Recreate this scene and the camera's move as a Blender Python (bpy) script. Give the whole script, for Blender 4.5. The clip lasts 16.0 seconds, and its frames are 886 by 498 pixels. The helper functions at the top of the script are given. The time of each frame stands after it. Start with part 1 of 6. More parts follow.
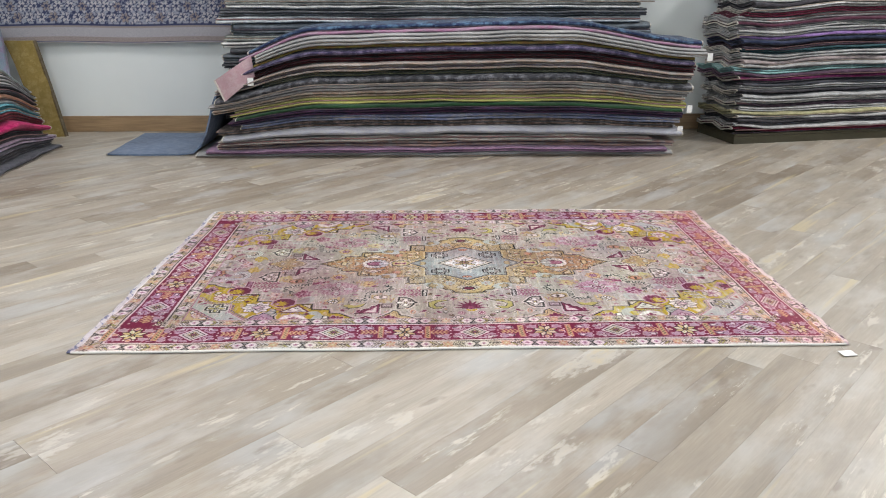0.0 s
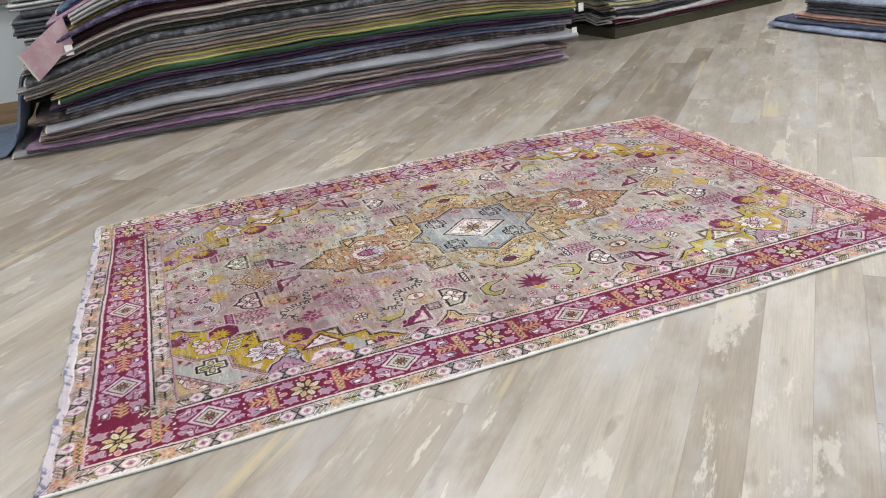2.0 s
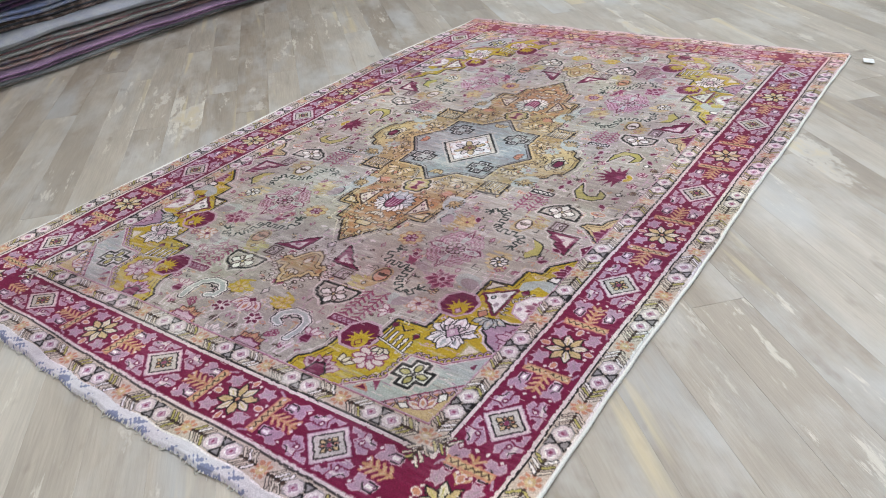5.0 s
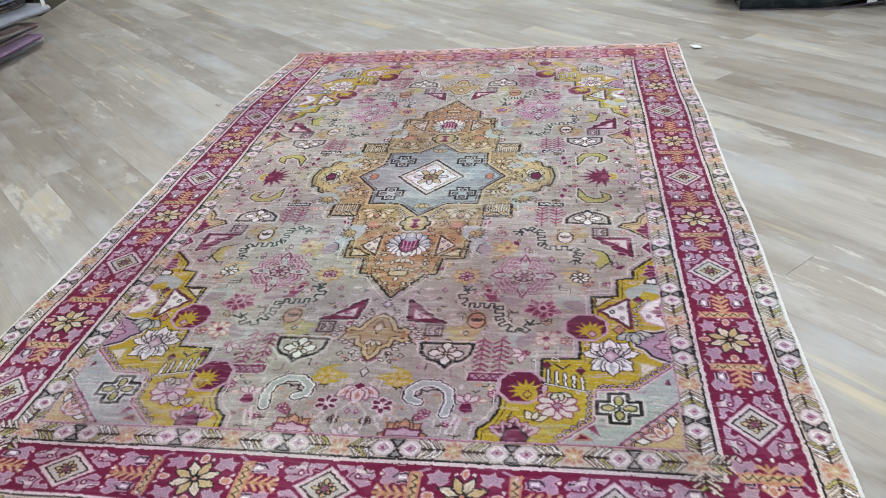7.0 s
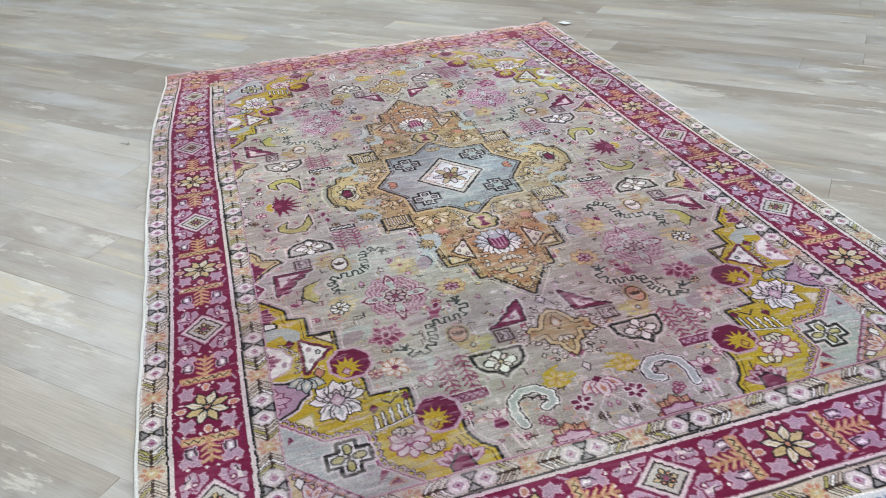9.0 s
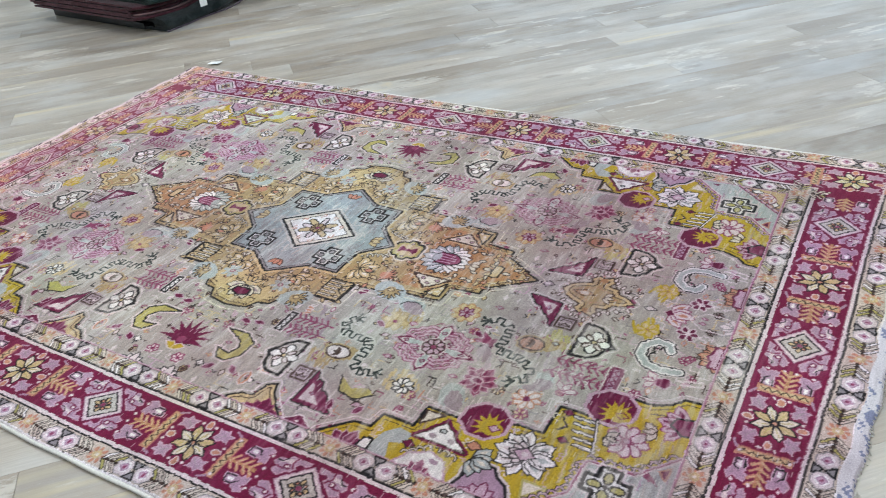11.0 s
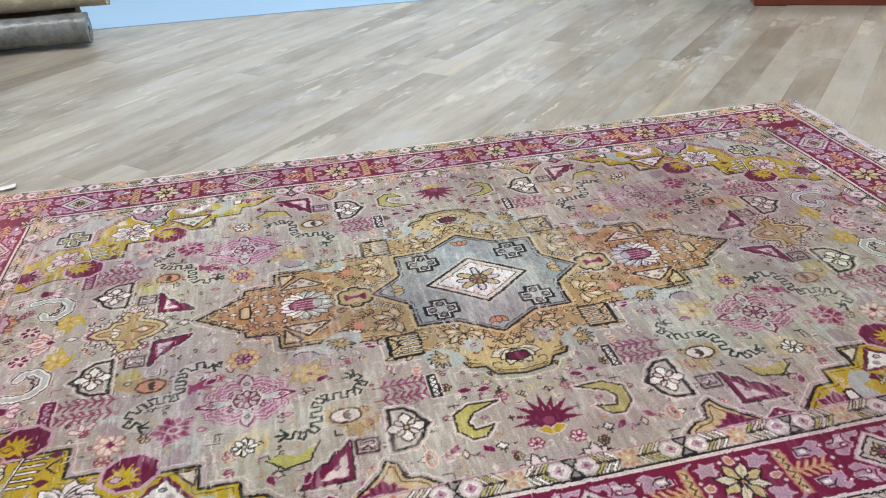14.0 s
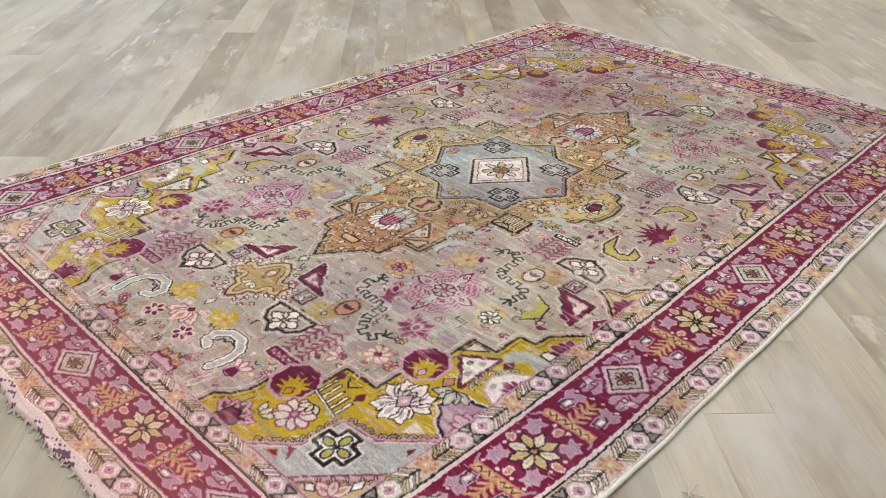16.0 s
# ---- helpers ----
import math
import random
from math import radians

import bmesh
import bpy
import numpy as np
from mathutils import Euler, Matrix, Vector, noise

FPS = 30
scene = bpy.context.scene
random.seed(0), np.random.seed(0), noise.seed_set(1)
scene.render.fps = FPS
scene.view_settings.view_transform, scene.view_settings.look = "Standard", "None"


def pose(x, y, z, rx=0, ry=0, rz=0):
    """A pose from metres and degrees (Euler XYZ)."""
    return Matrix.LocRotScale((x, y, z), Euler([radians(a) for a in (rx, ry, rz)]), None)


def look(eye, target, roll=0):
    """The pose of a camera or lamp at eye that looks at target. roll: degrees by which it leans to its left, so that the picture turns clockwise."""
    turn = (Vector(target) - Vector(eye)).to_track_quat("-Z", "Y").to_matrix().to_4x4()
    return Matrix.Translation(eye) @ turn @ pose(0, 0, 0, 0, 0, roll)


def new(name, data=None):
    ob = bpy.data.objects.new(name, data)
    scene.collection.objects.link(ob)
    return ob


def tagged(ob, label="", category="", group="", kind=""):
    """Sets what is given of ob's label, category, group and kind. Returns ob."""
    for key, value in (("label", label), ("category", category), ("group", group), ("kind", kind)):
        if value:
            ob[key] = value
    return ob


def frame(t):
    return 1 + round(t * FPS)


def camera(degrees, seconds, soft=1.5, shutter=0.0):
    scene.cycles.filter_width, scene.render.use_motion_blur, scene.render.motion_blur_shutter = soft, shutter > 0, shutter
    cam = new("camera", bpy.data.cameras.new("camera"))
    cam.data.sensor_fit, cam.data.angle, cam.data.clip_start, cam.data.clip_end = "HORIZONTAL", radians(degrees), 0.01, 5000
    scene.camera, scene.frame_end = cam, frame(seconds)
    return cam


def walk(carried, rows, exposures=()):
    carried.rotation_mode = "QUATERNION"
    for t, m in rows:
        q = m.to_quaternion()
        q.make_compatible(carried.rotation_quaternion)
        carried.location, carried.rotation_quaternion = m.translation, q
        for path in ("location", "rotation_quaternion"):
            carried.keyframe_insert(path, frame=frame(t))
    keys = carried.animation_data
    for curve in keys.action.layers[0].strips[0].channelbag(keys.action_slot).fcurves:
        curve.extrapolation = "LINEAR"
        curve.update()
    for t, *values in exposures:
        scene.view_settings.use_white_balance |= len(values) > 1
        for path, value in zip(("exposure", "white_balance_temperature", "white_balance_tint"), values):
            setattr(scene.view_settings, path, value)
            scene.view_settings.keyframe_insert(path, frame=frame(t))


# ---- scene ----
cam = camera(58.8, 16.0, soft=1.0)
PATH = [
    (0, (-0.204, -3.697, 1.348), (-0.155, -1.805, 0.701), 0.0),
    (0.5, (-0.31, -3.392, 1.331), (-0.149, -1.53, 0.619), -2.4),
    (1, (-0.573, -3.16, 1.295), (-0.238, -1.333, 0.554), -4.0),
    (1.5, (-0.841, -3.009, 1.3), (-0.369, -1.23, 0.516), -5.1),
    (2, (-1.024, -2.751, 1.269), (-0.468, -1.02, 0.437), -6.1),
    (2.5, (-1.244, -2.559, 1.256), (-0.612, -0.881, 0.37), -6.8),
    (3, (-1.485, -2.349, 1.271), (-0.75, -0.763, 0.299), -6.6),
    (3.2, (-1.547, -2.263, 1.259), (-0.764, -0.719, 0.258), -6.6),
    (5.3, (-2.172, -1.311, 1.143), (-0.729, -0.368, 0.129), -5.5),
    (5.5, (-2.191, -1.211, 1.145), (-0.701, -0.334, 0.14), -5.4),
    (6, (-2.313, -0.958, 1.154), (-0.703, -0.294, 0.171), -4.7),
    (6.5, (-2.407, -0.726, 1.164), (-0.731, -0.267, 0.174), -4.6),
    (7, (-2.343, -0.438, 1.128), (-0.646, -0.135, 0.115), -4.5),
    (7.5, (-2.332, -0.175, 1.135), (-0.613, -0.024, 0.124), -3.7),
    (8, (-2.366, 0.118, 1.174), (-0.634, 0.09, 0.174), -3.2),
    (8.2, (-2.353, 0.216, 1.163), (-0.623, 0.13, 0.162), -3.3),
    (10.3, (-1.745, 1.223, 1.208), (-0.532, 0.119, 0.064), -5.0),
    (10.5, (-1.642, 1.286, 1.225), (-0.504, 0.098, 0.086), -5.8),
    (11, (-1.413, 1.51, 1.214), (-0.504, 0.103, 0.121), -6.0),
    (11.5, (-1.201, 1.658, 1.214), (-0.584, 0.085, 0.142), -4.8),
    (12, (-0.883, 1.722, 1.2), (-0.492, 0.066, 0.15), -4.0),
    (12.5, (-0.56, 1.807, 1.177), (-0.327, 0.108, 0.148), -2.9),
    (13, (-0.243, 1.829, 1.146), (-0.181, 0.112, 0.122), -2.8),
    (13.5, (0.108, 1.734, 1.111), (-0.008, 0.012, 0.099), -3.4),
    (14, (0.432, 1.705, 1.1), (0.089, 0.0, 0.113), -2.6),
    (14.5, (0.741, 1.688, 1.128), (0.126, 0.05, 0.16), -1.5),
    (15, (1.08, 1.557, 1.084), (0.247, 0.009, 0.13), -1.0),
    (15.5, (1.408, 1.482, 1.061), (0.354, 0.086, 0.093), 0.1),
    (16, (1.72, 1.373, 1.037), (0.465, 0.203, 0.009), 1.6),
]
walk(
    cam,
    [(t, look(eye, target, roll)) for t, eye, target, roll in PATH],
    [(0, -0.28, 6350, 11.5), (3.2, -0.39, 6200, 11.5), (5.5, -0.41, 5900, 9), (7.5, -0.40, 5800, 7.5), (11.0, -0.41, 5750, 5.5), (13.0, -0.41, 5900, 6.5), (14.5, -0.46, 6400, 8.5), (16.0, -0.46, 6800, 10)],
)

# ---- light ----
world = bpy.data.worlds.new("world")
scene.world = world
world.use_nodes = True
world.node_tree.nodes["Background"].inputs[0].default_value = (0.75, 0.85, 1.0, 1)
world.node_tree.nodes["Background"].inputs[1].default_value = 0.2

CEILING = 3.2
LAMPS = [(-3.4, -2.4, 50), (-0.6, -2.6, 56), (2.6, -2.4, 50), (-3.2, -0.2, 38), (0.2, -0.3, 38), (3.8, -0.7, 50), (-2.8, 2.0, 36), (0.2, 1.6, 42), (4.2, 2.2, 75)]
for lx, ly, power in LAMPS:
    lamp = bpy.data.lights.new("ceiling_lamp", "AREA")
    lamp.shape, lamp.size, lamp.size_y, lamp.energy, lamp.color = "RECTANGLE", 0.5, 0.5, power, (1.0, 0.975, 0.945)
    new("ceiling_lamp", lamp).matrix_world = pose(lx, ly, CEILING - 0.07)
# cool fill lamp added at the unseen south end, as if from a window
cool_fill = bpy.data.lights.new("south_cool_fill", "AREA")
cool_fill.shape, cool_fill.size, cool_fill.size_y, cool_fill.energy, cool_fill.color = "RECTANGLE", 5.6, 2.3, 70, (0.78, 0.90, 1.0)
new("south_cool_fill", cool_fill).matrix_world = pose(0.2, -6.45, 1.45, 90, 0, 0)

# ---- materials ----


def material(name, rough=0.8):
    m = bpy.data.materials.new(name)
    m.use_nodes = True
    nt = m.node_tree
    b = nt.nodes["Principled BSDF"]
    b.inputs["Roughness"].default_value = rough
    return m, nt, b


def node(nt, kind, **values):
    n = nt.nodes.new("ShaderNode" + kind)
    for key, value in values.items():
        if key in n.inputs:
            n.inputs[key].default_value = value
    return n


def noise_of(nt, vec, scale, detail=4.0, rough=0.55, stretch=None):
    if stretch:
        mp = node(nt, "Mapping", Scale=stretch)
        nt.links.new(vec, mp.inputs["Vector"])
        vec = mp.outputs[0]
    n = node(nt, "TexNoise", Scale=scale, Detail=detail, Roughness=rough)
    nt.links.new(vec, n.inputs["Vector"])
    return n.outputs["Fac"]


def ramp(nt, fac, stops):
    r = nt.nodes.new("ShaderNodeValToRGB")
    e = r.color_ramp.elements
    while len(e) < len(stops):
        e.new(0.5)
    for el, (p, c) in zip(e, stops):
        el.position, el.color = p, (*c, 1) if len(c) == 3 else c
    nt.links.new(fac, r.inputs[0])
    return r.outputs[0]


def mix(nt, fac, a, b, mode="MIX"):
    n = nt.nodes.new("ShaderNodeMix")
    n.data_type, n.blend_type = "RGBA", mode
    for socket, value in ((n.inputs[0], fac), (n.inputs[6], a), (n.inputs[7], b)):
        if isinstance(value, (int, float)):
            socket.default_value = value
        elif isinstance(value, tuple):
            socket.default_value = (*value, 1)
        else:
            nt.links.new(value, socket)
    return n.outputs[2]


def bump(nt, b, height, strength, distance):
    n = node(nt, "Bump", Strength=strength, Distance=distance)
    nt.links.new(height, n.inputs["Height"])
    nt.links.new(n.outputs[0], b.inputs["Normal"])


def object_coords(nt):
    return nt.nodes.new("ShaderNodeTexCoord").outputs["Object"]


def grey(v):
    return (v, v, v)


def oak_material(name, island):
    m, nt, b = material(name)
    src = nt.nodes.new("ShaderNodeNewGeometry").outputs["Random Per Island"] if island else nt.nodes.new("ShaderNodeObjectInfo").outputs["Random"]
    white = nt.nodes.new("ShaderNodeTexWhiteNoise")
    white.noise_dimensions = "1D"
    nt.links.new(src, white.inputs["W"])
    rnd = white.outputs["Value"]
    shift = node(nt, "VectorMath")
    shift.operation = "SCALE"
    nt.links.new(white.outputs["Color"], shift.inputs[0])
    shift.inputs["Scale"].default_value = 40.0
    add = nt.nodes.new("ShaderNodeVectorMath")
    nt.links.new(object_coords(nt), add.inputs[0])
    nt.links.new(shift.outputs[0], add.inputs[1])
    vec = add.outputs[0]
    tone = ramp(nt, rnd, [(0.0, (0.25, 0.205, 0.155)), (0.15, (0.31, 0.262, 0.203)), (0.5, (0.355, 0.308, 0.247)), (0.85, (0.395, 0.348, 0.283)), (1.0, (0.46, 0.415, 0.345))])
    grain = noise_of(nt, vec, 1.8, 6.0, 0.6, (1.0, 7.0, 1.0))
    tone = mix(nt, 0.8, tone, ramp(nt, grain, [(0.34, grey(0.80)), (0.5, grey(1.0)), (0.66, grey(1.12))]), "MULTIPLY")
    fine = noise_of(nt, vec, 9.0, 5.0, 0.6, (1.0, 22.0, 1.0))
    tone = mix(nt, 0.5, tone, ramp(nt, fine, [(0.3, grey(0.74)), (0.55, grey(1.0)), (0.75, grey(1.2))]), "MULTIPLY")
    # limed and worn patches, with a cool cast
    worn = ramp(nt, noise_of(nt, vec, 2.4, 5.0, 0.6, (1.0, 2.2, 1.0)), [(0.48, grey(0.0)), (0.66, grey(0.6))])
    tone = mix(nt, worn, tone, (0.50, 0.485, 0.45))
    cool = ramp(nt, noise_of(nt, vec, 1.2, 4.0, 0.55, (1.0, 3.5, 1.0)), [(0.57, grey(0.0)), (0.68, grey(0.5))])
    tone = mix(nt, cool, tone, (0.43, 0.44, 0.44))
    # yellow sapwood streaks
    sap = ramp(nt, noise_of(nt, vec, 0.9, 3.0, 0.5, (0.8, 13.0, 1.0)), [(0.64, grey(0.0)), (0.70, grey(0.5))])
    tone = mix(nt, sap, tone, (0.60, 0.50, 0.28))
    # dull brown stretches where the lime has gone
    dull = ramp(nt, noise_of(nt, vec, 1.0, 6.0, 0.62, (1.0, 3.0, 1.0)), [(0.53, grey(0.0)), (0.66, grey(0.55))])
    tone = mix(nt, dull, tone, (0.27, 0.235, 0.19))
    # bare yellow wood with ragged pale edges, here and there
    seat = noise_of(nt, vec, 1.1, 8.0, 0.68, (1.0, 2.6, 1.0))
    tone = mix(nt, ramp(nt, seat, [(0.615, grey(0.0)), (0.64, grey(0.45)), (0.69, grey(0.45))]), tone, (0.66, 0.63, 0.56))
    tone = mix(nt, ramp(nt, seat, [(0.655, grey(0.0)), (0.69, grey(0.6))]), tone, (0.54, 0.45, 0.28))
    # dark knots and bare chips
    knot = ramp(nt, noise_of(nt, vec, 5.0, 3.0, 0.5, (1.0, 2.4, 1.0)), [(0.66, grey(0.0)), (0.74, grey(0.4))])
    tone = mix(nt, knot, tone, (0.16, 0.115, 0.08))
    chip = ramp(nt, noise_of(nt, vec, 4.5, 6.0, 0.7, (1.0, 5.0, 1.0)), [(0.575, grey(0.0)), (0.625, grey(0.6))])
    chip = mix(nt, 1.0, chip, ramp(nt, noise_of(nt, vec, 0.9, 2.0, 0.5), [(0.52, grey(0.0)), (0.60, grey(1.0))]), "MULTIPLY")
    tone = mix(nt, chip, tone, (0.66, 0.62, 0.53))
    nt.links.new(tone, b.inputs["Base Color"])
    gloss = ramp(nt, noise_of(nt, vec, 4.0, 4.0, 0.6, (1.0, 4.0, 1.0)), [(0.3, grey(0.34)), (0.7, grey(0.47))])
    nt.links.new(gloss, b.inputs["Roughness"])
    b.inputs["Specular IOR Level"].default_value = 0.75
    bump(nt, b, fine, 0.22, 0.003)
    return m


def cloth(name, col, other=None, patch=16.0):
    """Woven wool: a main colour that gives way to a second one in small figures, faded in patches."""
    m, nt, b = material(name, 0.95)
    vec = object_coords(nt)
    other = other or tuple(min(1.0, c * 1.5 + 0.02) for c in col)
    figure = noise_of(nt, vec, patch, 5.0, 0.7)
    tone = mix(nt, ramp(nt, figure, [(0.46, grey(0.0)), (0.60, grey(0.7))]), tuple(col), tuple(other))
    fade = noise_of(nt, vec, 2.2, 3.0, 0.5)
    tone = mix(nt, 0.8, tone, ramp(nt, fade, [(0.3, grey(0.7)), (0.7, grey(1.3))]), "MULTIPLY")
    knot = noise_of(nt, vec, 260.0, 2.0, 0.6)
    tone = mix(nt, 0.6, tone, ramp(nt, knot, [(0.3, grey(0.7)), (0.7, grey(1.25))]), "MULTIPLY")
    nt.links.new(tone, b.inputs["Base Color"])
    b.inputs["Sheen Weight"].default_value = 0.15
    b.inputs["Specular IOR Level"].default_value = 0.15
    bump(nt, b, knot, 0.5, 0.003)
    return m


def plaster(name, col, rough=0.75):
    m, nt, b = material(name, rough)
    vec = object_coords(nt)
    big = noise_of(nt, vec, 0.9, 4.0, 0.55)
    tone = mix(nt, 0.5, tuple(col), ramp(nt, big, [(0.3, grey(0.88)), (0.7, grey(1.06))]), "MULTIPLY")
    small = noise_of(nt, vec, 90.0, 3.0, 0.6)
    nt.links.new(tone, b.inputs["Base Color"])
    bump(nt, b, small, 0.12, 0.002)
    return m


def plain(name, col, rough=0.6, grain=40.0):
    m, nt, b = material(name, rough)
    n = noise_of(nt, object_coords(nt), grain, 4.0, 0.6)
    nt.links.new(mix(nt, 0.6, tuple(col), ramp(nt, n, [(0.3, grey(0.8)), (0.7, grey(1.15))]), "MULTIPLY"), b.inputs["Base Color"])
    bump(nt, b, n, 0.1, 0.002)
    return m


def wood(name, col, rough=0.35):
    m, nt, b = material(name, rough)
    g = noise_of(nt, object_coords(nt), 3.0, 6.0, 0.6, (1.0, 12.0, 12.0))
    nt.links.new(mix(nt, 0.8, tuple(col), ramp(nt, g, [(0.3, grey(0.65)), (0.7, grey(1.3))]), "MULTIPLY"), b.inputs["Base Color"])
    bump(nt, b, g, 0.1, 0.002)
    return m


OAK, OAK_REST = oak_material("old_oak", False), oak_material("old_oak_rest", True)
WALL_WHITE = plaster("grey_white_paint", (0.74, 0.78, 0.77))
WALL_BLUE = plaster("pale_blue_vinyl", (0.36, 0.56, 0.80), 0.45)
CEILING_WHITE = plaster("ceiling_white", (0.78, 0.78, 0.76))
SKIRTING = wood("tan_skirting", (0.33, 0.22, 0.12), 0.5)
PLINTH = plain("dark_olive_board", (0.055, 0.05, 0.03), 0.5)
MAHOGANY = wood("mahogany", (0.16, 0.035, 0.018), 0.3)
PAPER = plain("white_card", (0.80, 0.80, 0.78), 0.6)
COTTON = plain("undyed_cotton", (0.52, 0.49, 0.44), 0.95, 200.0)
BLEACHED = plain("bleached_cotton", (0.70, 0.68, 0.63), 0.95, 200.0)
BLACK = plain("black_rubber", (0.02, 0.02, 0.022), 0.5)
GAP = plain("joint_dust", (0.16, 0.13, 0.10), 0.9)


def rug_material():
    m, nt, b = material("worn_wool_pile", 0.95)
    at = nt.nodes.new("ShaderNodeAttribute")
    at.attribute_name = "dye"
    tone = at.outputs["Color"]
    vec = object_coords(nt)
    # rows of knots fade unevenly across the width
    rows = noise_of(nt, vec, 1.0, 6.0, 0.7, (55.0, 3.0, 1.0))
    tone = mix(nt, 0.75, tone, ramp(nt, rows, [(0.3, grey(0.76)), (0.7, grey(1.14))]), "MULTIPLY")
    # browner, greyer and paler stretches of wool
    tint = noise_of(nt, vec, 1.9, 5.0, 0.6)
    tone = mix(nt, 0.85, tone, ramp(nt, tint, [(0.34, (0.70, 0.64, 0.66)), (0.45, (0.95, 0.90, 0.92)), (0.55, (1.02, 1.03, 1.01)), (0.66, (1.14, 1.19, 1.15))]), "MULTIPLY")
    # a darker, browner dye lot towards one end
    sep = nt.nodes.new("ShaderNodeSeparateXYZ")
    nt.links.new(vec, sep.inputs[0])
    lot = node(nt, "MapRange")
    lot.interpolation_type = "SMOOTHSTEP"
    lot.inputs["From Min"].default_value, lot.inputs["From Max"].default_value = -0.15, -0.75
    nt.links.new(sep.outputs[0], lot.inputs["Value"])
    inner = None
    for axis, size in ((0, 1.26), (1, 0.72)):
        ab = node(nt, "Math")
        ab.operation = "ABSOLUTE"
        nt.links.new(sep.outputs[axis], ab.inputs[0])
        edge = node(nt, "MapRange")
        edge.inputs["From Min"].default_value, edge.inputs["From Max"].default_value = size + 0.06, size - 0.06
        edge.inputs["To Min"].default_value = 0.22
        nt.links.new(ab.outputs[0], edge.inputs["Value"])
        inner = edge.outputs[0] if inner is None else mix(nt, 1.0, inner, edge.outputs[0], "MULTIPLY")
    tone = mix(nt, mix(nt, 1.0, lot.outputs[0], inner, "MULTIPLY"), tone, mix(nt, 1.0, tone, (0.80, 0.775, 0.78), "MULTIPLY"))
    # the +x end turns coral under glancing light; that sheen is mixed into the dye
    mr = node(nt, "MapRange")
    mr.inputs["From Min"].default_value, mr.inputs["From Max"].default_value = 1.14, 1.34
    nt.links.new(sep.outputs[0], mr.inputs["Value"])
    coral_sheen = mix(nt, 1.0, tone, (1.12, 0.96, 0.93), "MULTIPLY")
    coral_sheen = mix(nt, 0.16, coral_sheen, (0.56, 0.24, 0.25))
    tone = mix(nt, mr.outputs[0], tone, coral_sheen)
    knot = noise_of(nt, vec, 330.0, 2.0, 0.6)
    tone = mix(nt, 0.6, tone, ramp(nt, knot, [(0.3, grey(0.66)), (0.7, grey(1.28))]), "MULTIPLY")
    nt.links.new(tone, b.inputs["Base Color"])
    b.inputs["Sheen Weight"].default_value = 0.04
    b.inputs["Specular IOR Level"].default_value = 0.2
    bump(nt, b, knot, 0.5, 0.002)
    return m


# ---- building helpers ----


def part(name, bm, mat, parent=None, label=""):
    me = bpy.data.meshes.new(name)
    bm.normal_update()
    bm.to_mesh(me)
    bm.free()
    me.materials.append(mat)
    ob = new(name, me)
    if parent:
        ob.parent = parent
    if label:
        tagged(ob, label)
    return ob


def smooth(ob, angle=40):
    me = ob.data
    me.polygons.foreach_set("use_smooth", [True] * len(me.polygons))
    me.set_sharp_from_angle(angle=radians(angle))
    return ob


def block(bm, x0, y0, z0, x1, y1, z1, m=None, bevel=0.0):
    c = Matrix.Translation(((x0 + x1) / 2, (y0 + y1) / 2, (z0 + z1) / 2)) @ Matrix.Diagonal((x1 - x0, y1 - y0, z1 - z0, 1))
    r = bmesh.ops.create_cube(bm, size=1, matrix=(m or Matrix()) @ c)
    if bevel:
        edges = list({e for v in r["verts"] for e in v.link_edges})
        bmesh.ops.bevel(bm, geom=edges, offset=bevel, segments=2, affect="EDGES")
    return bm


def boxed(name, x0, y0, z0, x1, y1, z1, mat, parent=None, label="", bevel=0.0):
    return part(name, block(bmesh.new(), x0, y0, z0, x1, y1, z1, None, bevel), mat, parent, label)


def sweep(rings, closed_ends=True, bm=None):
    """A mesh through rings of equally many points, each ring a closed loop."""
    bm = bm or bmesh.new()
    loops = [[bm.verts.new(p) for p in ring] for ring in rings]
    n = len(loops[0])
    for a, b in zip(loops, loops[1:]):
        for k in range(n):
            bm.faces.new((a[k], a[(k + 1) % n], b[(k + 1) % n], b[k]))
    if closed_ends:
        bm.faces.new(loops[0][::-1])
        bm.faces.new(loops[-1])
    bmesh.ops.recalc_face_normals(bm, faces=bm.faces)
    return bm


def strip_ring(path, thick):
    """A closed loop round a two-dimensional path given a thickness."""
    left, right = [], []
    for k, (a, b) in enumerate(path):
        p, q = path[max(0, k - 1)], path[min(len(path) - 1, k + 1)]
        dx, dy = q[0] - p[0], q[1] - p[1]
        d = math.hypot(dx, dy) or 1
        left.append((a - dy / d * thick / 2, b + dx / d * thick / 2))
        right.append((a + dy / d * thick / 2, b - dx / d * thick / 2))
    return left + right[::-1]


# ---- the room ----
NORTH, SOUTH, SEAM = 3.76, -6.6, -3.38
floor_bed = tagged(boxed("floor", -5.2, SEAM, -0.12, 6.2, 4.2, -0.016, GAP), "wide old oak plank floor laid on the diagonal", "floor", kind="structure")
tagged(boxed("floor_entrance", -5.2, SOUTH - 0.2, -0.12, 6.2, SEAM - 0.001, 0.004, WALL_BLUE), "smooth pale blue entrance floor", "floor", kind="structure")
tagged(boxed("wall_north", -5.2, NORTH, -0.1, 6.2, NORTH + 0.15, CEILING, WALL_WHITE), "grey-white painted wall", "wall", kind="structure")
# this wall is out of view; its window opening is made up for the fill lamp
south = tagged(boxed("wall_south", -5.2, SOUTH - 0.15, 0.0, -2.8, SOUTH, CEILING, WALL_WHITE), "unseen grey-white wall with an added window opening", "wall", kind="structure")
boxed("wall_piece", 3.2, SOUTH - 0.15, 0.0, 6.2, SOUTH, CEILING, WALL_WHITE, south)
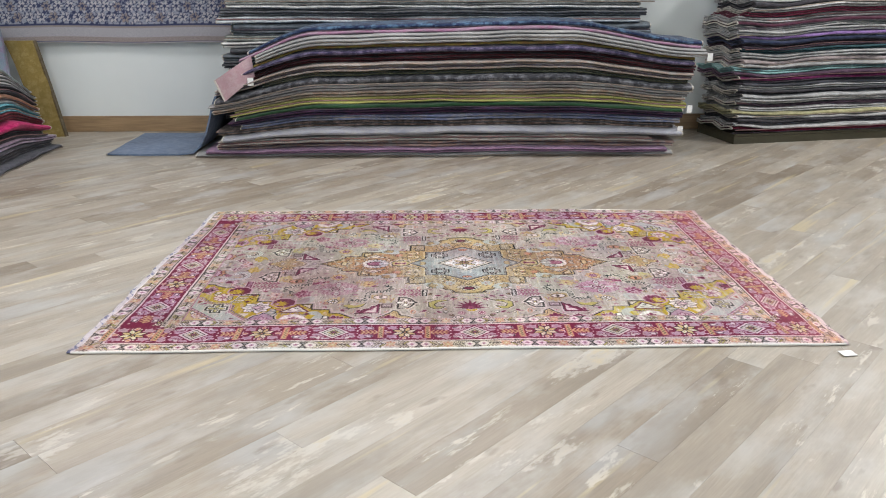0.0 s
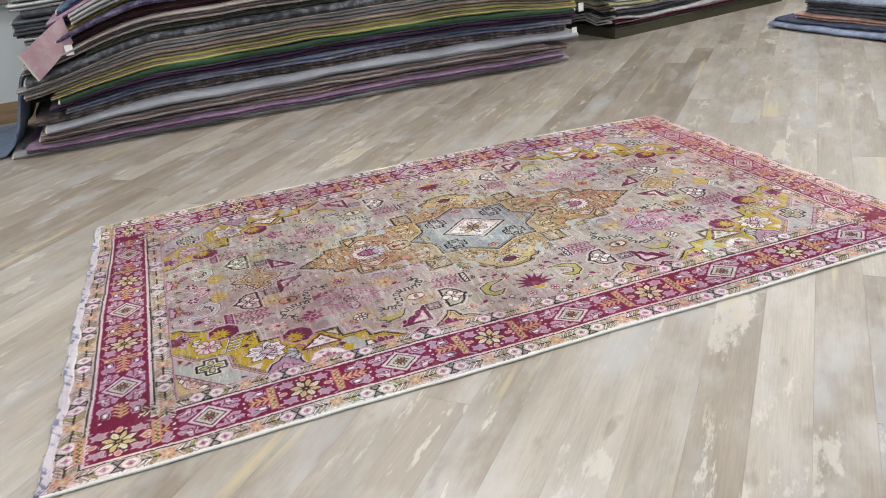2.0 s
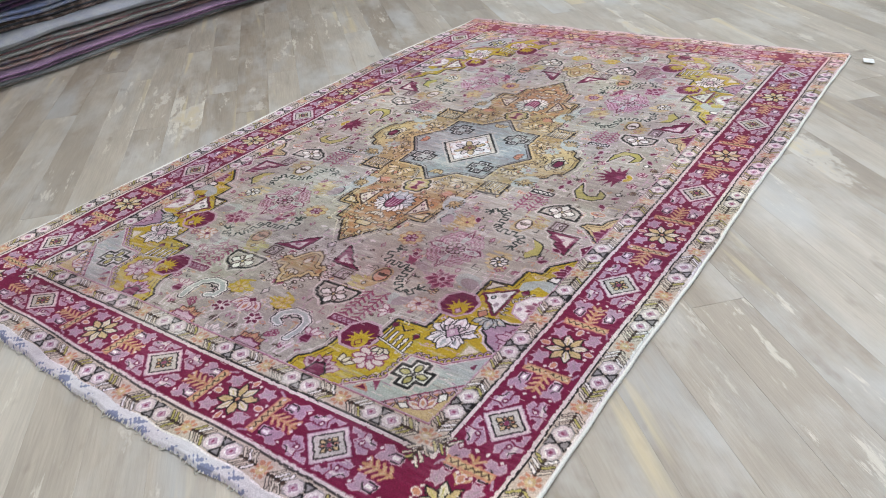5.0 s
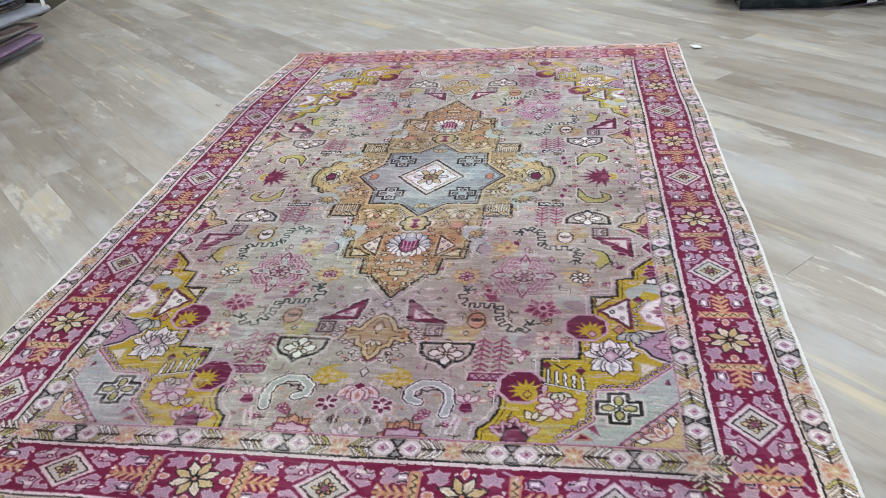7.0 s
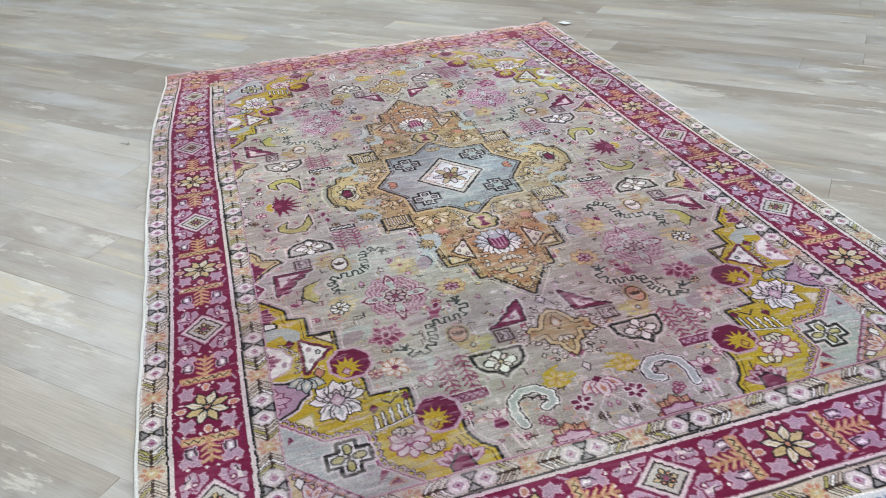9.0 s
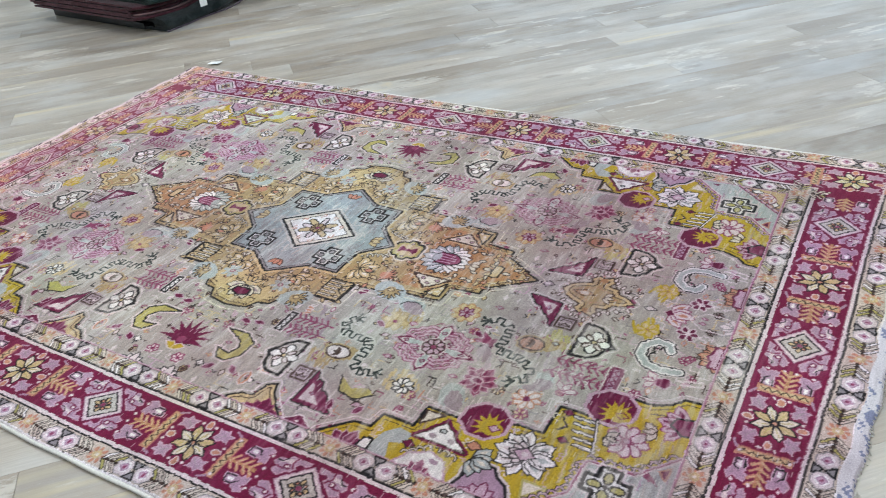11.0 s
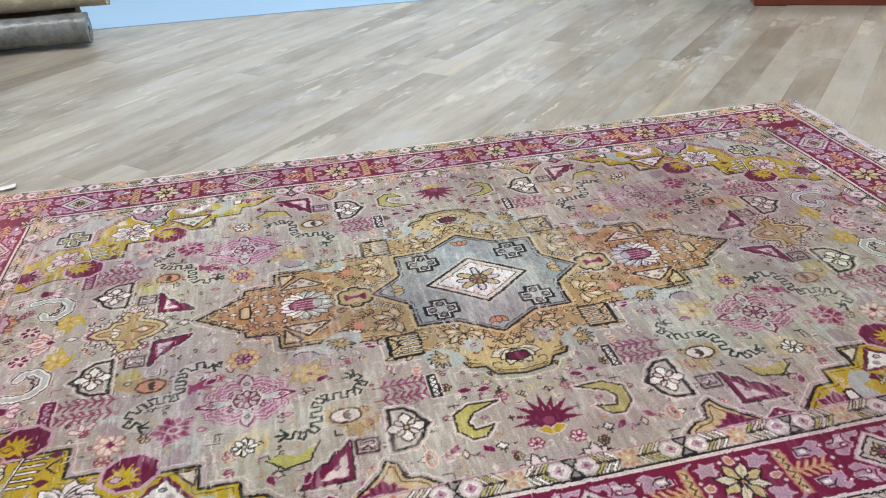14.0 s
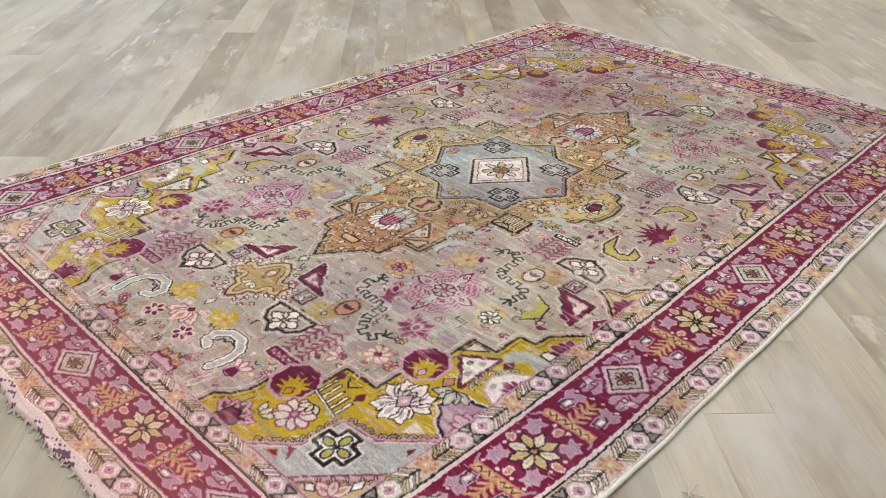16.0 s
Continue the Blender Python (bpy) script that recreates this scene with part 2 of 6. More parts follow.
boxed("wall_piece", -2.8, SOUTH - 0.15, 2.7, 3.2, SOUTH, CEILING, WALL_WHITE, south)
boxed("wall_piece", -2.8, SOUTH - 0.15, 0.0, 3.2, SOUTH, 0.2, WALL_WHITE, south)
tagged(boxed("wall_west", -5.2, SOUTH, 0.0, -5.05, NORTH, CEILING, WALL_WHITE), "grey-white painted wall", "wall", kind="structure")
tagged(boxed("wall_east", 6.05, SOUTH, 0.0, 6.2, NORTH, CEILING, WALL_WHITE), "grey-white painted wall", "wall", kind="structure")
tagged(boxed("ceiling", -5.2, SOUTH - 0.15, CEILING, 6.2, 4.2, CEILING + 0.1, CEILING_WHITE), "white painted ceiling", "ceiling", kind="structure")
bm = block(bmesh.new(), -5.05, NORTH - 0.02, 0.0, 6.05, NORTH - 0.001, 0.145, None, 0.003)
tagged(part("baseboard", bm, SKIRTING), "tan wooden skirting along the wall", "baseboard", kind="structure")


def ceiling_light(x, y):
    base = tagged(new("ceiling_light"), "square white ceiling light panel", "lamp", "ceiling lights")
    base.location = (x, y, CEILING)
    bm = bmesh.new()
    for s in ((-0.3, -0.3, 0.3, -0.27), (-0.3, 0.27, 0.3, 0.3), (-0.3, -0.27, -0.27, 0.27), (0.27, -0.27, 0.3, 0.27)):
        block(bm, s[0], s[1], -0.05, s[2], s[3], 0)
    part("frame", bm, CEILING_WHITE, base)
    part("diffuser", block(bmesh.new(), -0.27, -0.27, -0.03, 0.27, 0.27, -0.02), PAPER, base)


for lx, ly, _ in LAMPS:
    ceiling_light(lx, ly)

# ---- rug pattern: one quarter drawn on a fine grid, then mirrored ----
CELL = 0.0011
QU, QV = 1390, 880
knots = np.zeros((QV, QU, 3))
GU, GV = np.meshgrid((np.arange(QU) + 0.5) * CELL, (np.arange(QV) + 0.5) * CELL)
dye = {
    "field": (160, 151, 145), "ash": (182, 173, 167), "mauve": (152, 134, 142), "cream": (204, 192, 178), "white": (224, 217, 216), "shell": (204, 188, 189), "pink": (182, 150, 166),
    "lilac": (160, 130, 150), "red": (104, 18, 54), "maroon": (94, 18, 54), "rose": (126, 54, 86), "yellow": (174, 149, 36),
    "gold": (160, 136, 97), "orange": (162, 120, 84), "sand": (186, 162, 122), "blue": (146, 151, 153), "sky": (164, 168, 167),
    "dark": (20, 16, 18), "green": (36, 42, 40), "salmon": (178, 124, 102), "brown": (58, 40, 34), "olive": (166, 156, 92), "grey": (134, 128, 130),
    "kilim": (150, 146, 160), "flax": (188, 172, 160),
}
dye = {k: np.array(v) / 255.0 for k, v in dye.items()}


def paint(mask, sl, col):
    knots[sl][mask] = dye[col]


def window(u0, u1, v0, v1):
    a, b = max(0, int(u0 / CELL) - 1), min(QU, int(u1 / CELL) + 2)
    c, d = max(0, int(v0 / CELL) - 1), min(QV, int(v1 / CELL) + 2)
    return (slice(c, max(c, d)), slice(a, max(a, b)))


def inside(pts, sl):
    u, v, hit = GU[sl], GV[sl], np.zeros(GU[sl].shape, bool)
    for (x0, y0), (x1, y1) in zip(pts, pts[1:] + pts[:1]):
        if y0 != y1:
            hit ^= ((y0 > v) != (y1 > v)) & (u < (x1 - x0) * (v - y0) / (y1 - y0) + x0)
    return hit


def fill(pts, col):
    us, vs = [p[0] for p in pts], [p[1] for p in pts]
    sl = window(min(us), max(us), min(vs), max(vs))
    paint(inside(pts, sl), sl, col)


def line(pts, w, col, closed=False):
    for (x0, y0), (x1, y1) in zip(pts, pts[1:] + (pts[:1] if closed else [])):
        sl = window(min(x0, x1) - w, max(x0, x1) + w, min(y0, y1) - w, max(y0, y1) + w)
        dx, dy = x1 - x0, y1 - y0
        t = np.clip(((GU[sl] - x0) * dx + (GV[sl] - y0) * dy) / (dx * dx + dy * dy + 1e-12), 0, 1)
        paint(np.hypot(GU[sl] - x0 - t * dx, GV[sl] - y0 - t * dy) < w / 2, sl, col)


def shape(pts, col, edge="dark", w=0.004, halo=None, hw=0.012):
    if halo:
        line(pts, hw, halo, True)
    fill(pts, col)
    if edge:
        line(pts, w, edge, True)


def oval(u, v, ru, rv, col, turn=0.0, n=14):
    c, s = math.cos(turn), math.sin(turn)
    pts = [(math.cos(a) * ru, math.sin(a) * rv) for a in np.linspace(0, math.tau, n, endpoint=False)]
    fill([(u + c * x - s * y, v + s * x + c * y) for x, y in pts], col)


def moved(pts, u, v, turn=0.0, size=1.0):
    c, s = math.cos(turn) * size, math.sin(turn) * size
    return [(u + c * x - s * y, v + s * x + c * y) for x, y in pts]


def petals(u, v, n, r, length, width, col, edge=None, turn=0.0):
    for k in range(n):
        a = turn + math.tau * k / n
        if edge:
            oval(u + math.cos(a) * r, v + math.sin(a) * r, length + 0.004, width + 0.004, edge, a, 8)
        oval(u + math.cos(a) * r, v + math.sin(a) * r, length, width, col, a, 8)


def rect(u, v, a, b, turn=0.0):
    return moved([(-a, -b), (a, -b), (a, b), (-a, b)], u, v, turn)


def hook(u, v, s, turn, col, w=0.004):
    line(moved([(0, 0), (0.6, 0.1), (1, 0.5), (0.8, 1), (0.4, 0.9), (0.5, 0.6)], u, v, turn, s), w, col)


def serpent(pts, ink="green"):
    """A winding band of key pattern with a barbed head and tail."""
    line(pts, 0.034, "ash")
    side = 1
    for (x0, y0), (x1, y1) in zip(pts, pts[1:]):
        n = max(1, int(math.hypot(x1 - x0, y1 - y0) / 0.0125))
        a = math.atan2(y1 - y0, x1 - x0)
        for k in range(n):
            f = (k + 0.5) / n
            spot = (x0 + (x1 - x0) * f, y0 + (y1 - y0) * f)
            line(moved([(-0.006, -0.010 * side), (-0.006, 0.010 * side), (0.0065, 0.010 * side)], *spot, a), 0.0052, ink)
            side = -side
    for end, before in ((pts[0], pts[1]), (pts[-1], pts[-2])):
        a = math.atan2(end[1] - before[1], end[0] - before[0])
        for d in (-0.8, 0.0, 0.8):
            line(moved([(0, 0), (0.022, 0.004)], *end, a + d), 0.006, ink)


def banded(pts, rings, poly=None):
    """Stripes along an outline: each (from, to, colour) by the distance inwards; poly closes an open path."""
    us, vs = [p[0] for p in pts], [p[1] for p in pts]
    reach = max(0.004, -min(r[0] for r in rings))
    sl = window(min(us) - reach, max(us) + reach, min(vs) - reach, max(vs) + reach)
    far = np.full(GU[sl].shape, 9.0)
    for (x0, y0), (x1, y1) in zip(pts, pts[1:] + ([] if poly else pts[:1])):
        dx, dy = x1 - x0, y1 - y0
        t = np.clip(((GU[sl] - x0) * dx + (GV[sl] - y0) * dy) / (dx * dx + dy * dy + 1e-12), 0, 1)
        far = np.minimum(far, np.hypot(GU[sl] - x0 - t * dx, GV[sl] - y0 - t * dy))
    far = np.where(inside(poly or pts, sl), far, -far)
    for a, b, col in rings:
        paint((far > a) & (far <= b), sl, col)


def figure(pts, *stripes, halo="shell", ink="dark", poly=None):
    banded(pts, [(-0.009, -0.0055, halo), (-0.0025, 0.0025, ink)] + list(stripes), poly)


def latch(path, step, s, side=1, body="cream"):
    """Running hooks along a line, pale with a dark outline."""
    for (x0, y0), (x1, y1) in zip(path, path[1:]):
        d = math.hypot(x1 - x0, y1 - y0)
        a = math.atan2(y1 - y0, x1 - x0)
        for k in range(max(1, round(d / step))):
            f = (k + 0.5) / max(1, round(d / step))
            curl = moved([(-0.35 * s, 0.1 * s * side), (-0.2 * s, 0.75 * s * side), (0.3 * s, 1.0 * s * side), (0.6 * s, 0.65 * s * side)], x0 + (x1 - x0) * f, y0 + (y1 - y0) * f, a)
            line(curl, 0.0070, "dark")
            line(curl, 0.0034, body)


def leaf(u, v, turn, s, col, ink="dark", heart=None):
    pts = moved([(0, 0), (0.35, -0.26), (0.75, -0.2), (1.0, 0), (0.75, 0.2), (0.35, 0.26)], u, v, turn, s)
    shape(pts, col, ink, 0.0026)
    if heart:
        fill(moved([(0.25, 0), (0.5, -0.11), (0.8, 0), (0.5, 0.11)], u, v, turn, s), heart)


def fan(u, v, turn, s, n, spread, col, ink="dark", heart=None):
    order = sorted(range(n), key=lambda k: -abs(k - (n - 1) / 2))
    for k in order:
        leaf(u, v, turn + spread * (k / (n - 1) - 0.5), s * (1.0 if k % 2 == 0 else 0.86), col, ink, heart)


def claw(u, v, turn, s, col, ink="dark"):
    """A serrated leaf that curls round, with dark barbs."""
    for k in range(7):
        a = turn - 1.5 + 0.5 * k
        tip = moved([(0.35, -0.12), (0.8, -0.10), (1.0, 0.10), (0.7, 0.10), (0.35, 0.14)], u, v, a, s)
        shape(tip, col, ink, 0.0024)
    oval(u, v, 0.5 * s, 0.45 * s, col, turn)


def gem(u, v, a, b, col, ink):
    shape([(u - a, v), (u, v - b), (u + a, v), (u, v + b)], col, ink, 0.0025)


def bracket(u, v, a, b, turn, ink):
    line(moved([(-a, b), (-a, -b), (a, -b), (a, b)], u, v, turn), 0.0028, ink)


def daisy(u, v, r, col, ink="dark", heart="sand", n=8):
    petals(u, v, n, r * 0.62, r * 0.40, r * 0.24, col, ink)
    oval(u, v, r * 0.26, r * 0.26, ink or "rose", 0, 8)
    oval(u, v, r * 0.17, r * 0.17, heart, 0, 8)


# field and its small scattered figures
knots[:] = dye["field"]
rng = random.Random(7)
for k in range(620):
    u, v, t = rng.uniform(0, 1.2), rng.uniform(0, 0.67), rng.choice([0, 1, 2, 3]) * math.pi / 2
    ink = rng.choice(["shell", "ash", "pink", "ash", "sand", "mauve", "grey"])
    s = rng.uniform(0.008, 0.022)
    kind = rng.random()
    if kind < 0.34:
        bracket(u, v, s, s * 0.8, t, ink)
    elif kind < 0.52:
        gem(u, v, s * 0.5, s * 0.4, rng.choice(["pink", "sand", "field", "ash"]), rng.choice(["rose", "brown", "maroon", "grey"]))
    elif kind < 0.68:
        line(moved([(0, 0), (s, 0), (s, s * 0.8), (2 * s, s * 0.8)], u, v, t), 0.0028, ink)
    elif kind < 0.80:
        leaf(u, v, t + rng.uniform(-0.5, 0.5), s * 1.3, rng.choice(["rose", "mauve", "ash", "pink"]), rng.choice(["shell", "pink", "brown"]))
    elif kind < 0.9:
        daisy(u, v, s * 0.7, rng.choice(["sand", "ash", "shell"]), rng.choice(["rose", "brown"]), "maroon", 6)
    else:
        hook(u, v, s, t, rng.choice(["brown", "rose", "shell"]), 0.003)
for k in range(520):
    u, v = rng.uniform(0, 1.2), rng.uniform(0, 0.67)
    t, s = rng.choice([0, 1, 2, 3]) * math.pi / 2, rng.uniform(0.006, 0.013)
    ink = rng.choice(["rose", "brown", "shell", "shell", "grey", "salmon", "dark"])
    if k % 4 == 0:
        line(moved([(-s, 0), (0, s * 0.8), (s, 0)], u, v, t), 0.0026, ink)
    elif k % 4 == 1:
        line(moved([(-s, -s), (-s, s), (s, s)], u, v, t), 0.0026, ink)
    elif k % 4 == 2:
        shape(moved([(-s, 0), (0, -s * 0.6), (s, 0), (0, s * 0.6)], u, v, t), rng.choice(["shell", "mauve", "sand"]), ink, 0.0024)
    else:
        line(moved([(-s, 0), (s, 0)], u, v, t), 0.0032, ink)
        line(moved([(0, -s * 0.7), (0, s * 0.7)], u, v, t), 0.0026, ink)
# soft tufts of dye round the small flowers
for u, v, r, col in ((0.60, 0.47, 0.045, "sand"), (0.47, 0.26, 0.05, "gold"), (1.02, 0.075, 0.035, "yellow"), (0.86, 0.19, 0.035, "olive"), (0.375, 0.47, 0.04, "gold"), (0.73, 0.30, 0.03, "mauve"), (0.88, 0.27, 0.09, "mauve"), (0.27, 0.38, 0.07, "mauve")):
    hold = random.Random(int(u * 1000))
    for k in range(26):
        a, q = hold.uniform(0, 6.28), r * hold.random() ** 0.6
        line([(u + q * math.cos(a) - 0.003, v + q * math.sin(a) - 0.010), (u + q * math.cos(a) + 0.003, v + q * math.sin(a) + 0.010)], 0.006, col)

# large rose of pale lobes and nested wine-red curls
RU, RV = 0.600, 0.336
for turn, far in ((0, 0.104), (math.pi, 0.104), (math.pi / 2, 0.084), (-math.pi / 2, 0.084)):
    figure(moved([(0.022, -0.008), (0.050, -0.017), (0.072, -0.012), (far, 0), (0.072, 0.012), (0.050, 0.017), (0.022, 0.008)], RU, RV, turn), (0.0025, 0.05, "shell"), (0.006, 0.05, "sky"), halo="pink", ink="maroon")
    gem(*moved([(far - 0.030, 0)], RU, RV, turn)[0], 0.007, 0.006, "mauve", "maroon")
for qu, qv in ((1, 1), (1, -1), (-1, 1), (-1, -1)):
    for f in (1.05, 0.86, 0.68):
        for w in (0.0102, 0.0060):
            curl = [(0.020, 0.060), (0.036, 0.064), (0.046, 0.054), (0.058, 0.052), (0.062, 0.042), (0.078, 0.036), (0.080, 0.022), (0.062, 0.018)]
            line([(RU + qu * a * f, RV + qv * b * f) for a, b in curl], w, "rose" if w > 0.01 else "pink")
    gem(RU + qu * 0.034, RV + qv * 0.024, 0.007, 0.006, "mauve", "maroon")
oval(RU, RV, 0.034, 0.032, "shell")
oval(RU, RV, 0.030, 0.028, "maroon")
petals(RU, RV, 8, 0.018, 0.009, 0.006, "pink", "brown")
oval(RU, RV, 0.007, 0.007, "rose")
for a, b in ((0.09, 0.068), (-0.085, 0.07), (-0.09, -0.06), (0.085, -0.066)):
    gem(RU + a, RV + b, 0.012, 0.007, "pink", "rose")
# small flowers
daisy(0.604, 0.480, 0.024, "white")
daisy(0.607, 0.189, 0.036, "sand", "orange", "maroon")
petals(0.607, 0.189, 6, 0.012, 0.007, 0.004, "lilac", "maroon")
daisy(0.462, 0.285, 0.034, "sand", "gold", "rose", 6)
daisy(0.868, 0.402, 0.030, "shell", "salmon", "rose")
oval(0.868, 0.402, 0.009, 0.009, "maroon")
# pale half moons
for mu, mv, mt in ((0.465, 0.213, 0.4), (0.72, 0.462, 1.2), (0.862, 0.345, 2.6)):
    oval(mu, mv, 0.044, 0.030, "sky", mt)
    oval(mu + 0.010, mv + 0.010, 0.034, 0.020, "mauve", mt)
line([(0.435, 0.222), (0.448, 0.205), (0.478, 0.20), (0.494, 0.212)], 0.003, "dark")
# wine-red peony and burst
fan(0.745, 0.392, -0.6, 0.052, 7, 3.6, "rose", "pink", "maroon")
fan(0.745, 0.392, 2.5, 0.042, 5, 2.6, "rose", "pink", "maroon")
oval(0.745, 0.392, 0.017, 0.013, "pink")
oval(0.745, 0.392, 0.010, 0.007, "maroon")
for k in range(9):
    a = -math.pi / 2 + (k - 4) * 0.42
    fill(moved([(0.012, -0.012), (0.078 - 0.006 * (k % 2), 0), (0.012, 0.012)], 0.0, 0.560, a), "maroon")
oval(0, 0.560, 0.034, 0.026, "maroon")
oval(0, 0.566, 0.014, 0.012, "rose")
shape([(0, 0.588), (0.014, 0.578), (0.030, 0.586), (0.016, 0.602), (0, 0.606)], "yellow", "shell", 0.003)
# red arrow with its shaft
fill([(0.726, 0.276), (0.726, 0.246), (0.712, 0.254), (0.684, 0.236), (0.690, 0.262), (0.676, 0.270)], "rose")

# orange palmette with leaves on the long axis
PALM = [(0.790, 0), (0.802, 0.022), (0.822, 0.036), (0.850, 0.048), (0.842, 0.066), (0.856, 0.082), (0.872, 0.074), (0.890, 0.086), (0.902, 0.066), (0.892, 0.048), (0.918, 0.044), (0.926, 0.024), (0.948, 0.020), (0.975, 0)]
banded(PALM, [(-0.013, -0.009, "shell"), (-0.0025, 0.002, "brown"), (0.002, 0.2, "sand"), (0.012, 0.0145, "brown"), (0.0145, 0.2, "gold"), (0.022, 0.024, "salmon")], PALM)
for a, b in zip(PALM, PALM[1:]):
    q = ((a[0] + b[0]) / 2, (a[1] + b[1]) / 2)
    leaf(q[0], q[1] + 0.012, math.pi / 2 + (q[0] - 0.87) * -8, 0.020, "shell", "brown")
oval(0.872, 0.066, 0.010, 0.009, "orange")
gem(0.845, 0, 0.028, 0.014, "orange", "brown")
oval(0.845, 0, 0.012, 0.007, "cream")
fan(0.895, 0, 0, 0.030, 3, 1.6, "cream", "brown")
# ornaments on the axis towards the end
gem(1.012, 0, 0.018, 0.010, "shell", "dark")
gem(0.748, 0, 0.020, 0.014, "mauve", "dark")
oval(0.748, 0, 0.007, 0.006, "shell")
fan(1.06, 0, 0, 0.060, 5, 1.9, "shell", "rose", "salmon")
gem(1.06, 0, 0.014, 0.014, "maroon", "shell")
daisy(1.118, 0.060, 0.024, "maroon", "shell", "shell", 6)
daisy(1.03, 0.082, 0.026, "sand", "yellow", "orange", 6)
line([(1.105, 0.0), (1.14, 0.03), (1.20, 0.03)], 0.003, "shell")
bracket(1.165, 0.075, 0.022, 0.016, 0.5, "shell")

# stepped wine-red triangles
for tri, hollow in (([(0.728, 0.056), (0.756, 0.090), (0.768, 0.090), (0.786, 0.118), (0.796, 0.118), (0.816, 0.156), (0.812, 0.066)], [(0.764, 0.072), (0.784, 0.100), (0.800, 0.128), (0.806, 0.073)]),
                    ([(0.399, 0.520), (0.414, 0.544), (0.428, 0.544), (0.442, 0.572), (0.456, 0.572), (0.498, 0.622), (0.401, 0.620)], [(0.408, 0.548), (0.420, 0.560), (0.430, 0.582), (0.446, 0.592), (0.464, 0.613), (0.408, 0.612)])):
    banded(tri, [(-0.010, -0.0075, "shell"), (-0.004, -0.001, "dark"), (-0.001, 0.2, "maroon")])
    shape(hollow, "shell", "rose", 0.003)
    gem(sum(p[0] for p in hollow) / len(hollow), sum(p[1] for p in hollow) / len(hollow), 0.008, 0.008, "lilac", "rose")
for u, v in ((0.848, 0.133), (0.366, 0.540)):
    banded(rect(u, v, 0.022, 0.020), [(-0.006, -0.003, "mauve"), (-0.002, 0.003, "brown"), (0.003, 0.2, "mauve"), (0.008, 0.010, "brown")])
    line([(u - 0.014, v), (u + 0.014, v)], 0.004, "shell")
    line([(u - 0.010, v + 0.012), (u, v), (u + 0.012, v + 0.010)], 0.004, "brown")
# shields
for pts, c, turn in (([(0.898, 0.112), (0.895, 0.234), (0.936, 0.230), (0.958, 0.212), (0.966, 0.190), (0.985, 0.176), (0.966, 0.158), (0.958, 0.136), (0.936, 0.116)], (0.934, 0.173), 0),
                     ([(0.315, 0.447), (0.318, 0.568), (0.276, 0.566), (0.256, 0.545), (0.248, 0.520), (0.236, 0.508), (0.250, 0.492), (0.262, 0.470), (0.282, 0.450)], (0.285, 0.508), 0)):
    banded(pts, [(-0.011, -0.007, "shell"), (-0.003, 0.004, "dark"), (0.004, 0.2, "field"), (0.008, 0.0105, "shell")])
    petals(*c, 4, 0.022, 0.017, 0.012, "white", "dark")
    petals(*c, 4, 0.019, 0.010, 0.005, "shell", "brown", 0.785)
    oval(*c, 0.008, 0.008, "dark")
    oval(*c, 0.005, 0.005, "sand")


# ears of wheat with their bars
def wheat_ear(u0, u1, v, ink, way=1):
    line([(u0, v), (u1, v)], 0.0035, ink)
    for u in np.arange(u0 + 0.006, u1, 0.0175):
        for d in (-1, 1):
            line([(u + way * 0.002, v), (u + way * 0.014, v + d * 0.017)], 0.0055, ink)
            oval(u + way * 0.014, v + d * 0.016, 0.004, 0.003, ink, 0, 6)


for v in (0.257, 0.300):
    wheat_ear(0.872, 0.995, v, "rose")
banded([(1.002, 0.234), (1.026, 0.234), (1.026, 0.316), (1.002, 0.316)], [(-0.006, -0.003, "shell"), (-0.002, 0.005, "maroon"), (0.005, 0.2, "lilac")])
line([(1.014 + 0.006 * (-1) ** k, 0.242 + 0.008 * k) for k in range(9)], 0.003, "maroon")
for v in (0.374, 0.416):
    wheat_ear(0.225, 0.335, v, "rose", -1)
banded([(0.192, 0.362), (0.212, 0.362), (0.212, 0.436), (0.192, 0.436)], [(-0.006, -0.003, "shell"), (-0.002, 0.004, "dark"), (0.004, 0.2, "white")])
line([(0.202 + 0.006 * (-1) ** k, 0.368 + 0.009 * k) for k in range(8)], 0.0028, "dark")
# pale blue scroll near the end
SCROLL = [(1.136, 0.196), (1.098, 0.203), (1.064, 0.196), (1.042, 0.170), (1.042, 0.136), (1.066, 0.112), (1.092, 0.114), (1.102, 0.134)]
for w, ink in ((0.034, "shell"), (0.028, "dark"), (0.022, "white"), (0.013, "sky")):
    line(SCROLL, w, ink)
line([(1.066, 0.180), (1.060, 0.160), (1.070, 0.152), (1.064, 0.138), (1.078, 0.136), (1.084, 0.124)], 0.004, "dark")
fan(1.098, 0.240, math.pi, 0.034, 3, 1.8, "shell", "rose")
shape([(1.100, 0.230), (1.124, 0.222), (1.132, 0.240), (1.124, 0.258), (1.100, 0.250)], "maroon", "pink", 0.003)
fan(1.205, 0.118, math.pi, 0.052, 9, 3.0, "salmon", "brown", "sand")
banded([(1.206, 0.080), (1.186, 0.082), (1.186, 0.104), (1.178, 0.118), (1.186, 0.134), (1.186, 0.154), (1.206, 0.156)], [(-0.002, 0.003, "maroon"), (0.003, 0.2, "pink")])
fan(1.205, 0.0, math.pi, 0.034, 5, 2.6, "shell", "grey")
line([(1.140, 0.222), (1.168, 0.214), (1.192, 0.206), (1.194, 0.222), (1.150, 0.232)], 0.006, "shell")
bracket(0.935, 0.395, 0.022, 0.014, 0.0, "shell")
fan(0.928, 0.350, -1.2, 0.034, 3, 2.0, "shell", "rose")
bracket(0.800, 0.450, 0.022, 0.014, 3.14, "shell")
